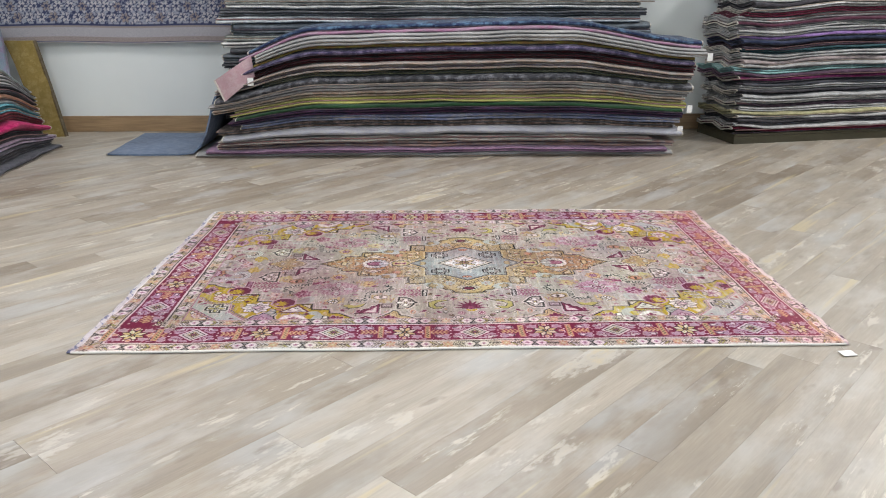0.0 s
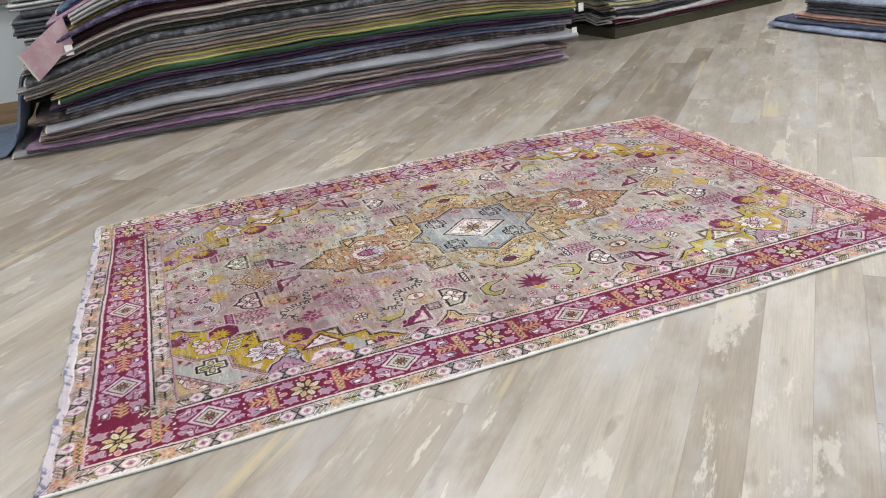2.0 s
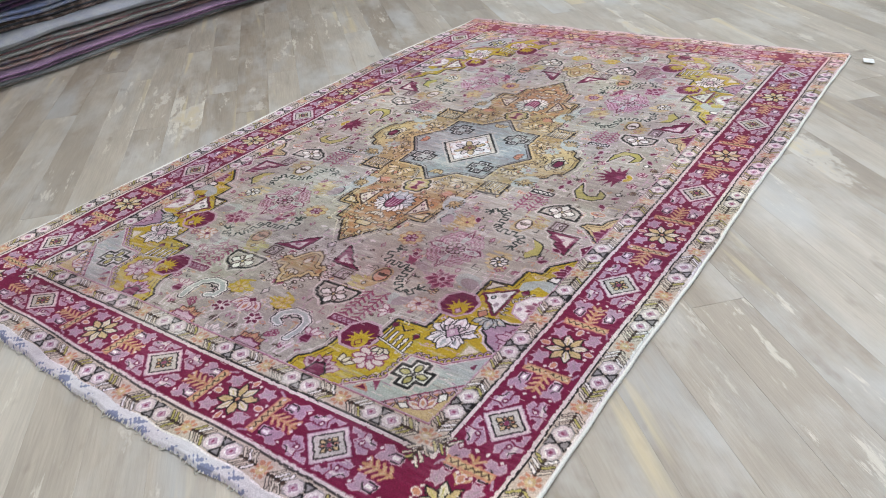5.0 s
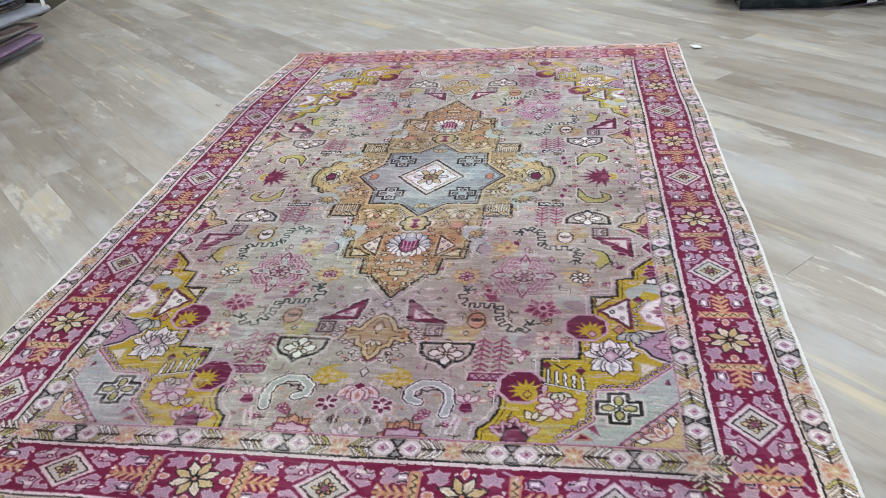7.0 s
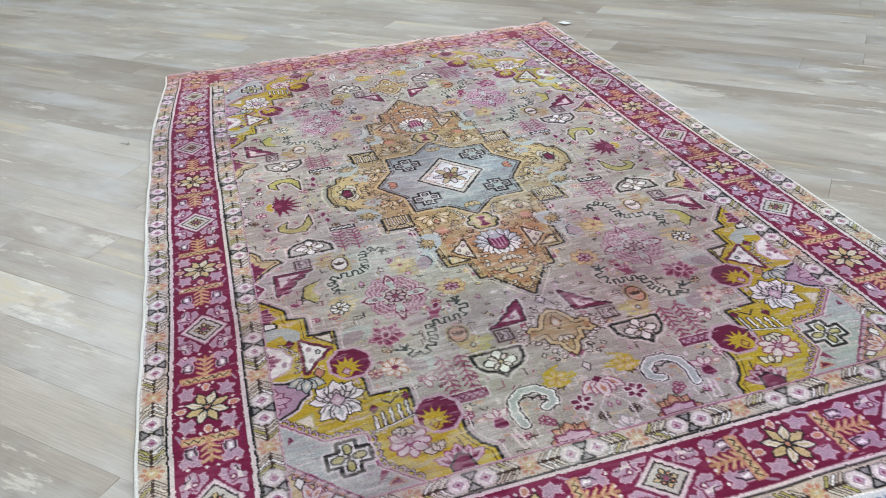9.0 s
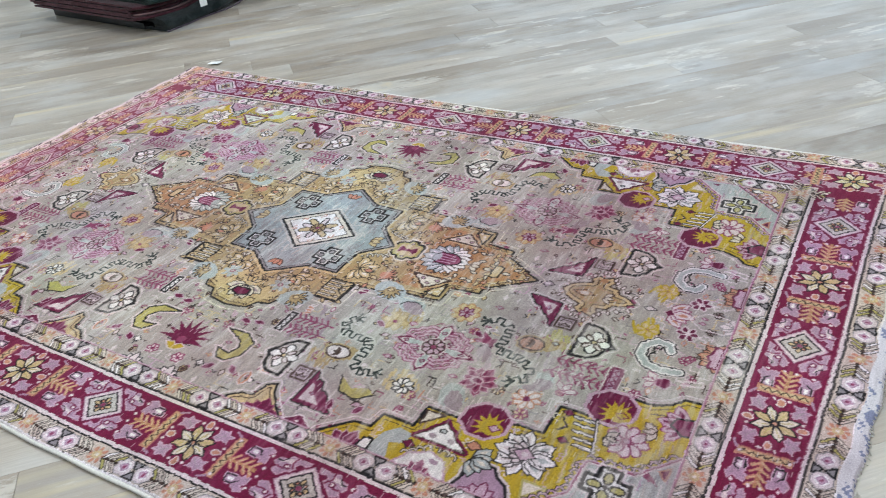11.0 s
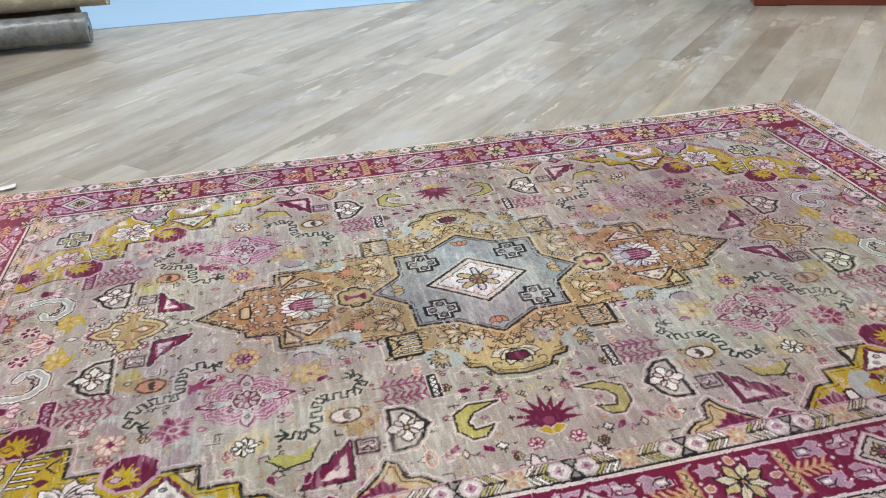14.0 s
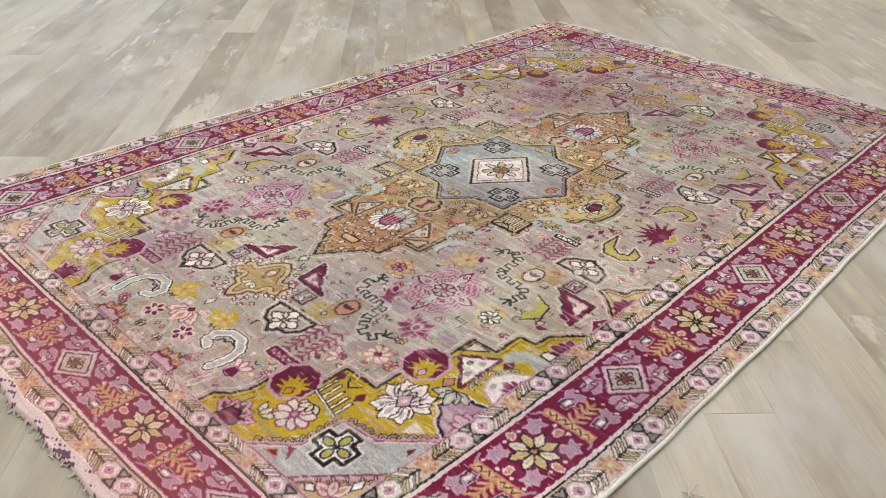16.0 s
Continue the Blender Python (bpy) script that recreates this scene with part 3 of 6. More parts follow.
bracket(0.640, 0.545, 0.016, 0.016, 1.57, "shell")
fan(0.195, 0.318, 2.6, 0.03, 3, 1.6, "shell", "grey")
fan(0.24, 0.335, 2.9, 0.026, 3, 1.4, "salmon", "shell")
# yellow birds
for bu, bv, k in ((0.804, 0.232, 1), (0.398, 0.442, 1)):
    line([(bu + 0.062, bv - 0.014), (bu + 0.040, bv + 0.004), (bu + 0.026, bv - 0.022)], 0.020, "gold")
    oval(bu + 0.05, bv - 0.014, 0.030, 0.016, "gold", -0.5)
    banded(moved([(0.032 * math.cos(a), 0.022 * math.sin(a)) for a in np.linspace(0, 6.28, 11)[:-1]], bu, bv), [(-0.008, -0.003, "gold"), (-0.003, 0.002, "brown"), (0.002, 0.1, "salmon" if bu > 0.5 else "shell")])
    fan(bu + 0.006, bv, math.pi, 0.022, 3, 1.6, "brown", None)
    gem(bu + 0.052, bv - 0.02, 0.010, 0.007, "sky", "brown")

# dark green serpents
serpent([(0.676, 0.196), (0.690, 0.186), (0.722, 0.190), (0.738, 0.208), (0.742, 0.284), (0.800, 0.288), (0.832, 0.310), (0.846, 0.344), (0.818, 0.362)])
serpent([(0.368, 0.318), (0.350, 0.340), (0.372, 0.374), (0.444, 0.378), (0.456, 0.400), (0.458, 0.462), (0.482, 0.482), (0.518, 0.470)])
# olive horns
HORN = [(0.085, 0.482), (0.146, 0.480), (0.184, 0.504), (0.184, 0.552), (0.158, 0.580), (0.132, 0.578), (0.108, 0.548), (0.124, 0.552), (0.150, 0.556), (0.160, 0.530), (0.142, 0.506)]
banded(HORN, [(-0.008, -0.004, "shell"), (-0.002, 0.002, "dark"), (0.002, 0.1, "olive")])
shape([(0.458, 0.508), (0.478, 0.552), (0.526, 0.562), (0.560, 0.534), (0.536, 0.520), (0.500, 0.534)], "olive", None)
line([(0.456, 0.504), (0.478, 0.552), (0.526, 0.562), (0.562, 0.532)], 0.004, "dark")
# gold leaf that grows from the guard
GROW = [(0.246, 0.672), (0.276, 0.648), (0.306, 0.642), (0.314, 0.604), (0.336, 0.590), (0.350, 0.618), (0.380, 0.650), (0.404, 0.672)]
banded(GROW, [(-0.012, -0.008, "shell"), (-0.002, 0.003, "dark"), (0.003, 0.2, "sand"), (0.010, 0.0125, "brown")], GROW)
fan(0.352, 0.682, -math.pi / 2, 0.046, 5, 2.6, "maroon", "rose")
banded([(0.418, 0.672), (0.450, 0.650), (0.484, 0.672)], [(-0.004, 0.0, "shell"), (0, 0.1, "maroon")], [(0.418, 0.672), (0.450, 0.650), (0.484, 0.672)])
gem(0.450, 0.667, 0.008, 0.006, "shell", "maroon")
fan(0.06, 0.69, -math.pi / 2, 0.045, 5, 2.4, "shell", "dark")
gem(0.110, 0.610, 0.012, 0.010, "white", "dark")
banded(moved([(0.011 * math.cos(a), 0.022 * math.sin(a)) for a in np.linspace(0, 6.28, 9)[:-1]], 0.250, 0.607), [(-0.004, -0.001, "shell"), (-0.001, 0.004, "salmon")])
for u, v, a in ((0.085, 0.436, 0.2), (0.125, 0.432, 0.0), (0.56, 0.57, 2.0), (0.48, 0.58, 1.2), (0.66, 0.245, 0.4), (0.33, 0.205, 2.4), (0.19, 0.585, 0.8), (0.15, 0.60, 2.4), (0.42, 0.30, 0.5)):
    leaf(u, v, a, 0.034, "maroon", "pink")

# central medallion
MED = [(0.718, 0), (0.620, 0.066), (0.604, 0.072), (0.600, 0.106), (0.524, 0.112), (0.521, 0.172), (0.430, 0.176), (0.362, 0.196), (0.278, 0.200), (0.276, 0.284),
       (0.196, 0.281), (0.150, 0.318), (0.122, 0.334), (0.110, 0.360), (0.078, 0.366), (0.060, 0.398), (0.0, 0.408)]
MED_ALL = MED + [(0, 0)]
banded(MED, [(-0.019, -0.0155, "cream"), (-0.003, 0.0028, "dark"), (0.0028, 0.9, "gold"), (0.012, 0.0145, "brown"), (0.0145, 0.020, "sand")], MED_ALL)
fill([(0.38, 0), (0.38, 0.145), (0.505, 0.145), (0.508, 0.096), (0.585, 0.090), (0.590, 0.060), (0.665, 0.010), (0.668, 0)], "orange")
fill([(0, 0.26), (0, 0.385), (0.055, 0.375), (0.098, 0.34), (0.12, 0.30), (0.10, 0.25)], "sand")
for k in range(520):
    u, v = rng.uniform(0.0, 0.69), rng.uniform(0.0, 0.39)
    if inside(MED_ALL, window(u, u, v, v))[0, 0]:
        kind = rng.random()
        if kind < 0.5:
            line(moved([(0, 0), (0.010, 0.002), (0.016, 0.012), (0.010, 0.018)], u, v, rng.uniform(0, 6)), 0.003, rng.choice(["brown", "brown", "dark", "orange", "cream", "sand"]))
        elif kind < 0.8:
            gem(u, v, 0.006, 0.005, rng.choice(["cream", "salmon", "sand"]), "brown")
        else:
            leaf(u, v, rng.uniform(0, 6), 0.024, rng.choice(["sand", "cream", "salmon"]), "brown")
latch([(0.292, 0.052), (0.206, 0.082), (0.206, 0.186), (0.10, 0.190), (0.0, 0.262)], 0.0165, 0.015)
# lilies with pale pointed petals
for u, v, turn, s in ((0.245, 0.130, 0.0, 0.058), (0.095, 0.232, 1.2, 0.05)):
    fan(u, v, turn, s, 7, 3.4, "sand", "dark", "cream")
    gem(*moved([(s * 0.5, 0)], u, v, turn)[0], s * 0.28, s * 0.16, "salmon", "dark")
claw(0.330, 0.128, 0.3, 0.034, "salmon", "brown")
gem(0.345, 0.155, 0.02, 0.012, "cream", "dark")
# serrated leaves in pale rings at the shoulders
for u, v, ru, rv, turn in ((0.380, 0.184, 0.050, 0.036, 0.3), (0.160, 0.310, 0.050, 0.034, -0.5)):
    oval(u, v, ru, rv, "sky", turn)
    claw(u, v, turn + 0.8, 0.036, "gold")
    gem(u, v - 0.004, 0.012, 0.008, "sand", "brown")
fan(0.0, 0.318, math.pi / 2, 0.062, 7, 2.6, "cream", "dark", "mauve")
fan(0.0, 0.300, -math.pi / 2, 0.032, 3, 1.8, "sand", "dark")
banded([(0, 0.330), (0.022, 0.332), (0.026, 0.352), (0, 0.362)], [(-0.003, 0.002, "dark"), (0.002, 0.1, "maroon")], [(0, 0.330), (0.022, 0.332), (0.026, 0.352), (0, 0.362)])
daisy(0.085, 0.280, 0.030, "sky", None, "ash", 7)
# combs beside the star
banded([(0.200, 0.196), (0.274, 0.196), (0.272, 0.280), (0.200, 0.278)], [(-0.002, 0.003, "dark"), (0.003, 0.2, "sand")])
for k in range(5):
    v = 0.206 + 0.0148 * k
    line([(0.203, v), (0.246, v)], 0.0095, "dark")
    line([(0.203, v), (0.245, v)], 0.0048, "cream")
line([(0.270, 0.206), (0.252, 0.222), (0.252, 0.240), (0.270, 0.252)], 0.004, "dark")
gem(0.262, 0.230, 0.007, 0.006, "cream", "brown")
gem(0.258, 0.264, 0.008, 0.006, "cream", "brown")
# white triangles of the extension
banded([(0.396, 0.088), (0.508, 0.086), (0.452, 0.138)], [(-0.008, -0.005, "sand"), (-0.003, 0.003, "brown"), (0.003, 0.2, "cream")])
for a, b in ((0.43, 0.100), (0.452, 0.116), (0.474, 0.100)):
    gem(a, b, 0.008, 0.006, "pink", "brown")
banded([(0.468, 0.152), (0.506, 0.102), (0.510, 0.158)], [(-0.003, 0.002, "dark"), (0.002, 0.2, "sand")])
for a, b in ((0.482, 0.150), (0.496, 0.140), (0.500, 0.124)):
    oval(a, b, 0.007, 0.004, "cream", -0.8, 8)
# blue and wine blossom on the axis
for k in (4, -4, 3, -3, 2, -2, 1, -1, 0):
    leaf(0.442, 0, math.pi + k * 0.42, 0.070, "sky", "dark", "white")
    leaf(0.450, 0, k * 0.34, 0.068, "white", "brown", "sky")
oval(0.448, 0, 0.044, 0.030, "dark")
oval(0.448, 0, 0.040, 0.026, "rose")
for k in range(5):
    line([(0.42, 0.006 * k), (0.478 - 0.004 * k, 0.0052 * k)], 0.003, "maroon" if k % 2 == 0 else "pink")
oval(0.418, 0, 0.012, 0.018, "sky")
fan(0.520, 0, 0, 0.034, 3, 1.5, "cream", "brown")
for pts in ([(0.588, 0), (0.588, 0.024), (0.600, 0.028), (0.612, 0.022), (0.612, 0)],):
    banded(pts, [(-0.003, 0.002, "dark"), (0.002, 0.1, "sand")], pts)
leaf(0.585, 0, math.pi, 0.026, "cream", "dark")
leaf(0.615, 0, 0, 0.026, "cream", "dark")
for u, v in ((0.555, 0.030), (0.560, 0.070), (0.50, 0.050), (0.54, 0.058), (0.585, 0.046), (0.64, 0.020)):
    leaf(u, v, u * 40, 0.022, "cream", "dark")
# yellow cartouche
CARTOUCHE = [(0.280, 0), (0.280, 0.024), (0.294, 0.034), (0.306, 0.034), (0.312, 0.046), (0.332, 0.046), (0.338, 0.034), (0.352, 0.034), (0.364, 0.022), (0.364, 0)]
banded(CARTOUCHE, [(-0.009, -0.005, "cream"), (-0.003, 0.003, "dark"), (0.003, 0.1, "olive"), (0.010, 0.1, "sand")], CARTOUCHE)
fill([(0.292, 0), (0.298, 0.016), (0.312, 0.006), (0.332, 0.006), (0.346, 0.016), (0.352, 0)], "maroon")
gem(0.322, 0.032, 0.006, 0.005, "cream", "brown")
# blue star and white lozenge
STAR = [(0.276, 0), (0.196, 0.072), (0.194, 0.172), (0.098, 0.176), (0, 0.245)]
STAR_ALL = STAR + [(0, 0)]
banded(STAR, [(-0.012, -0.003, "sand"), (-0.003, 0.003, "dark"), (0.003, 0.009, "grey"), (0.009, 0.0115, "dark"), (0.0115, 0.9, "blue")], STAR_ALL)
for k in range(120):
    u, v = rng.uniform(0, 0.20), rng.uniform(0, 0.17)
    if u + v < 0.30:
        line(moved([(0, 0), (rng.uniform(0.01, 0.03), 0.005)], u, v, rng.choice([1.57, 1.4, 1.75, 0.2])), 0.004, rng.choice(["sky", "sky", "ash", "grey"]))
fan(0.196, 0, 0, 0.040, 3, 1.4, "sand", "brown")
fan(0.0, 0.180, math.pi / 2, 0.036, 3, 1.4, "salmon", "brown")
for a, b, t in ((0.165, 0.03, 0.4), (0.045, 0.150, 1.2), (0.150, 0.052, 0.7)):
    hook(a, b, 0.022, t, "grey", 0.003)
b = 0.018
cross = moved([(-b, -0.040), (b, -0.040), (b, -b), (0.040, -b), (0.040, b), (b, b), (b, 0.040), (-b, 0.040), (-b, b), (-0.040, b), (-0.040, -b), (-b, -b)], 0.124, 0.116)
banded(cross, [(-0.005, 0.003, "dark"), (0.003, 0.0065, "white"), (0.0065, 0.0085, "dark"), (0.0085, 0.1, "sky")])
petals(0.124, 0.116, 4, 0.024, 0.008, 0.006, "grey", "dark")
LOZ = [(0.134, 0), (0, 0.108)]
banded(LOZ, [(-0.012, -0.006, "ash"), (-0.004, 0.003, "dark"), (0.003, 0.2, "cream"), (0.014, 0.0165, "dark"), (0.0165, 0.2, "white")], LOZ + [(0, 0)])
petals(0, 0, 4, 0.034, 0.026, 0.010, "sand", "dark", 0.62)
petals(0, 0, 4, 0.036, 0.022, 0.008, "shell", "dark")
petals(0, 0, 8, 0.014, 0.009, 0.006, "gold", "brown")
oval(0, 0, 0.007, 0.007, "rose")
for a, c in ((0.070, 0.014), (0.024, 0.052)):
    hook(a, c, 0.016, 1.0, "salmon", 0.0035)

# mustard corners
CORNER = [(1.206, 0.270), (1.172, 0.272), (1.150, 0.296), (1.112, 0.312), (1.072, 0.310), (1.048, 0.394), (0.944, 0.394), (0.940, 0.478), (0.862, 0.480), (0.790, 0.512),
          (0.690, 0.510), (0.688, 0.572), (0.612, 0.572), (0.606, 0.614), (0.566, 0.616), (0.506, 0.672)]
CORNER_ALL = CORNER + [(1.206, 0.672)]
banded(CORNER, [(-0.016, -0.0125, "shell"), (-0.0085, -0.0065, "pink"), (-0.0034, 0.003, "dark"), (0.003, 0.9, "yellow"), (0.011, 0.013, "brown")], CORNER_ALL)
for k in range(240):
    u, v = rng.uniform(0.55, 1.2), rng.uniform(0.28, 0.665)
    if inside(CORNER_ALL, window(u, u, v, v))[0, 0]:
        if k % 2:
            line([(u, v), (u + rng.uniform(-0.004, 0.004), v + rng.uniform(0.015, 0.05))], 0.005, rng.choice(["olive", "yellow", "gold", "sand"]))
        else:
            hook(u, v, rng.uniform(0.010, 0.018), rng.uniform(0, 6), rng.choice(["cream", "olive", "pink", "shell"]), 0.003)
fill([(0.625, 0.672), (0.640, 0.615), (0.665, 0.590), (0.705, 0.596), (0.690, 0.625), (0.665, 0.635), (0.680, 0.672)], "sky")
gem(0.705, 0.620, 0.016, 0.012, "maroon", "brown")
latch([(0.815, 0.622), (0.76, 0.612), (0.71, 0.652)], 0.018, 0.014, 1, "cream")
banded([(0.700, 0.672), (0.722, 0.640), (0.758, 0.622), (0.794, 0.634), (0.812, 0.672)], [(-0.005, 0.0, "pink"), (0.0, 0.2, "white")])
fan(0.755, 0.684, -math.pi / 2, 0.042, 5, 2.6, "rose", "shell", "maroon")
oval(0.775, 0.640, 0.010, 0.007, "lilac")
HEX = [(0.832, 0.672), (0.840, 0.650), (0.838, 0.628), (0.862, 0.618), (0.872, 0.604), (0.890, 0.602), (0.902, 0.620), (0.926, 0.634), (0.946, 0.672)]
banded(HEX, [(-0.009, -0.003, "shell"), (-0.003, 0.003, "dark"), (0.003, 0.2, "lilac")], HEX)
fan(0.890, 0.684, -math.pi / 2, 0.044, 5, 2.6, "pink", "maroon")
fan(0.580, 0.684, -math.pi / 2 + 0.2, 0.050, 5, 2.2, "maroon", "pink", "rose")
banded([(0.606, 0.672), (0.610, 0.646), (0.630, 0.642), (0.632, 0.672)], [(-0.003, 0.002, "dark"), (0.002, 0.2, "white")])
for cu, cv in ((1.040, 0.352), (0.818, 0.494)):
    octagon = moved([(0.050 * math.cos(t), 0.046 * math.sin(t)) for t in np.linspace(0.39, 6.67, 9)[:-1]], cu, cv)
    banded(octagon, [(-0.010, -0.002, "pink"), (-0.002, 0.2, "maroon")])
    for k in range(7):
        fill(moved([(0.0, -0.010), (0.040, 0.0), (0.0, 0.010)], cu + 0.014, cv + 0.012, 2.2 + 0.52 * k), "yellow")
    oval(cu + 0.022, cv + 0.016, 0.024, 0.020, "yellow")
    gem(cu + 0.026, cv + 0.014, 0.014, 0.010, "pink" if cu < 1 else "yellow", "maroon")
banded([(0.750, 0.530), (0.764, 0.548), (0.776, 0.552), (0.784, 0.566), (0.820, 0.594), (0.704, 0.594), (0.728, 0.566), (0.734, 0.552), (0.742, 0.548)], [(-0.008, -0.002, "maroon"), (-0.002, 0.001, "brown"), (0.001, 0.2, "white")])
for a, b in ((0.755, 0.558), (0.738, 0.578), (0.782, 0.578)):
    oval(a, b, 0.009, 0.007, "dark" if a == 0.755 else "mauve")
oval(0.755, 0.558, 0.005, 0.004, "sky")
banded([(0.694, 0.520), (0.735, 0.518), (0.696, 0.560)], [(-0.003, 0.002, "brown"), (0.002, 0.2, "cream")])
gem(0.828, 0.568, 0.018, 0.014, "salmon", "brown")
# white lotus
for k in (4, -4, 3, -3, 2, -2, 1, -1, 0):
    leaf(0.926, 0.545, math.pi + k * 0.36, 0.064 if k % 2 == 0 else 0.054, "white", "dark", "shell")
for k in (3, -3, 2, -2, 1, -1, 0):
    leaf(0.936, 0.545, k * 0.40, 0.062 if k % 2 == 0 else 0.050, "white", "dark", "sky")
for k in (2, -2, 1, -1, 0):
    leaf(0.930, 0.545, math.pi + k * 0.5, 0.036, "shell", "dark")
gem(0.928, 0.545, 0.024, 0.018, "pink", "dark")
oval(0.928, 0.545, 0.008, 0.006, "shell")
fan(0.838, 0.598, 0.2, 0.048, 5, 2.2, "sky", "dark", "cream")
banded([(0.950, 0.604), (0.998, 0.604), (0.962, 0.644)], [(-0.003, 0.002, "olive"), (0.002, 0.2, "cream")])
# comb with its diamonds
shape([(0.986, 0.398), (1.024, 0.404), (1.046, 0.492), (1.004, 0.486), (0.972, 0.456)], "yellow", None)
for k in range(5):
    a, b = 0.982 + 0.006 * k, 0.408 + 0.018 * k
    line([(a, b), (1.030 + 0.004 * k, b)], 0.0105, "dark")
    line([(a, b), (1.030 + 0.004 * k, b)], 0.0052, "white")
line([(1.026, 0.398), (1.052, 0.494)], 0.0070, "dark")
line([(1.028, 0.402), (1.052, 0.490)], 0.0035, "white")
line([(0.960, 0.420), (0.978, 0.440), (0.960, 0.456)], 0.004, "dark")
gem(0.966, 0.404, 0.014, 0.010, "maroon", "brown")
gem(0.982, 0.478, 0.014, 0.010, "maroon", "brown")
daisy(1.098, 0.428, 0.042, "shell", "rose", "lilac", 9)
fan(1.056, 0.432, 0.2, 0.030, 3, 1.8, "cream", "dark")
fan(1.190, 0.345, math.pi, 0.058, 5, 2.2, "pink", "rose", "maroon")
banded([(1.206, 0.322), (1.170, 0.330), (1.164, 0.352), (1.190, 0.372), (1.206, 0.368)], [(-0.003, 0.002, "dark"), (0.002, 0.2, "maroon")])
fan(1.145, 0.380, 2.8, 0.034, 3, 1.6, "cream", "brown")
line([(1.120, 0.336), (1.150, 0.330), (1.160, 0.345)], 0.003, "brown")
# pale blue spandrel behind the mustard
INNER = [(1.206, 0.430), (1.140, 0.502), (1.046, 0.508), (1.038, 0.592), (0.962, 0.672)]
latch(INNER, 0.020, 0.017, 1, "pink")
banded(INNER, [(-0.006, -0.002, "pink"), (-0.002, 0.001, "rose"), (0.001, 0.005, "shell"), (0.005, 0.9, "sky")], INNER + [(1.206, 0.672)])
for k in range(90):
    u, v = rng.uniform(1.0, 1.2), rng.uniform(0.46, 0.665)
    if inside(INNER + [(1.206, 0.672)], window(u, u, v, v))[0, 0]:
        line([(u, v), (u + rng.uniform(-0.004, 0.004), v + rng.uniform(0.008, 0.03))], 0.0035, rng.choice(["ash", "blue", "lilac", "grey", "shell"]))
b = 0.019
cross = moved([(-b, -0.044), (b, -0.044), (b, -b), (0.044, -b), (0.044, b), (b, b), (b, 0.044), (-b, 0.044), (-b, b), (-0.044, b), (-0.044, -b), (-b, -b)], 1.098, 0.552)
banded(cross, [(-0.010, -0.005, "shell"), (-0.004, 0.004, "dark"), (0.004, 0.2, "white")])
petals(1.098, 0.552, 4, 0.022, 0.013, 0.008, "olive", "dark")
oval(1.098, 0.552, 0.006, 0.006, "dark")
DIAG = [(1.206, 0.548), (1.078, 0.672)]
banded(DIAG, [(-0.004, 0.0, "rose"), (0.0, 0.007, "pink"), (0.007, 0.3, "salmon"), (0.016, 0.3, "sand")], DIAG + [(1.206, 0.672)])
latch(DIAG, 0.024, 0.020, -1, "pink")
fan(1.180, 0.640, math.pi * 1.2, 0.046, 3, 1.6, "shell", "rose", "salmon")
gem(1.130, 0.655, 0.018, 0.010, "white", "dark")
gem(1.190, 0.595, 0.010, 0.016, "white", "dark")
shape([(1.196, 0.460), (1.176, 0.476), (1.192, 0.494)], "maroon", "salmon", 0.004)
shape([(1.184, 0.512), (1.160, 0.486), (1.150, 0.500)], "rose", None)
shape([(1.016, 0.650), (1.000, 0.660), (1.024, 0.664)], "maroon", None)

# borders: outer half sizes of the bands
BANDS = [(1.206, 0.672, "pink"), (1.209, 0.675, "rose"), (1.211, 0.677, "flax"), (1.2635, 0.7245, "dark"), (1.269, 0.730, "shell"), (1.278, 0.739, "red"), (1.422, 0.884, "shell"),
         (1.431, 0.893, "dark"), (1.436, 0.898, "flax"), (1.492, 0.950, "white"), (1.500, 0.990, "kilim")]
for bu, bv, col in BANDS:
    knots[(GU > bu) | (GV > bv)] = dye[col]
knots[(GU > 1.496)] = dye["kilim"]


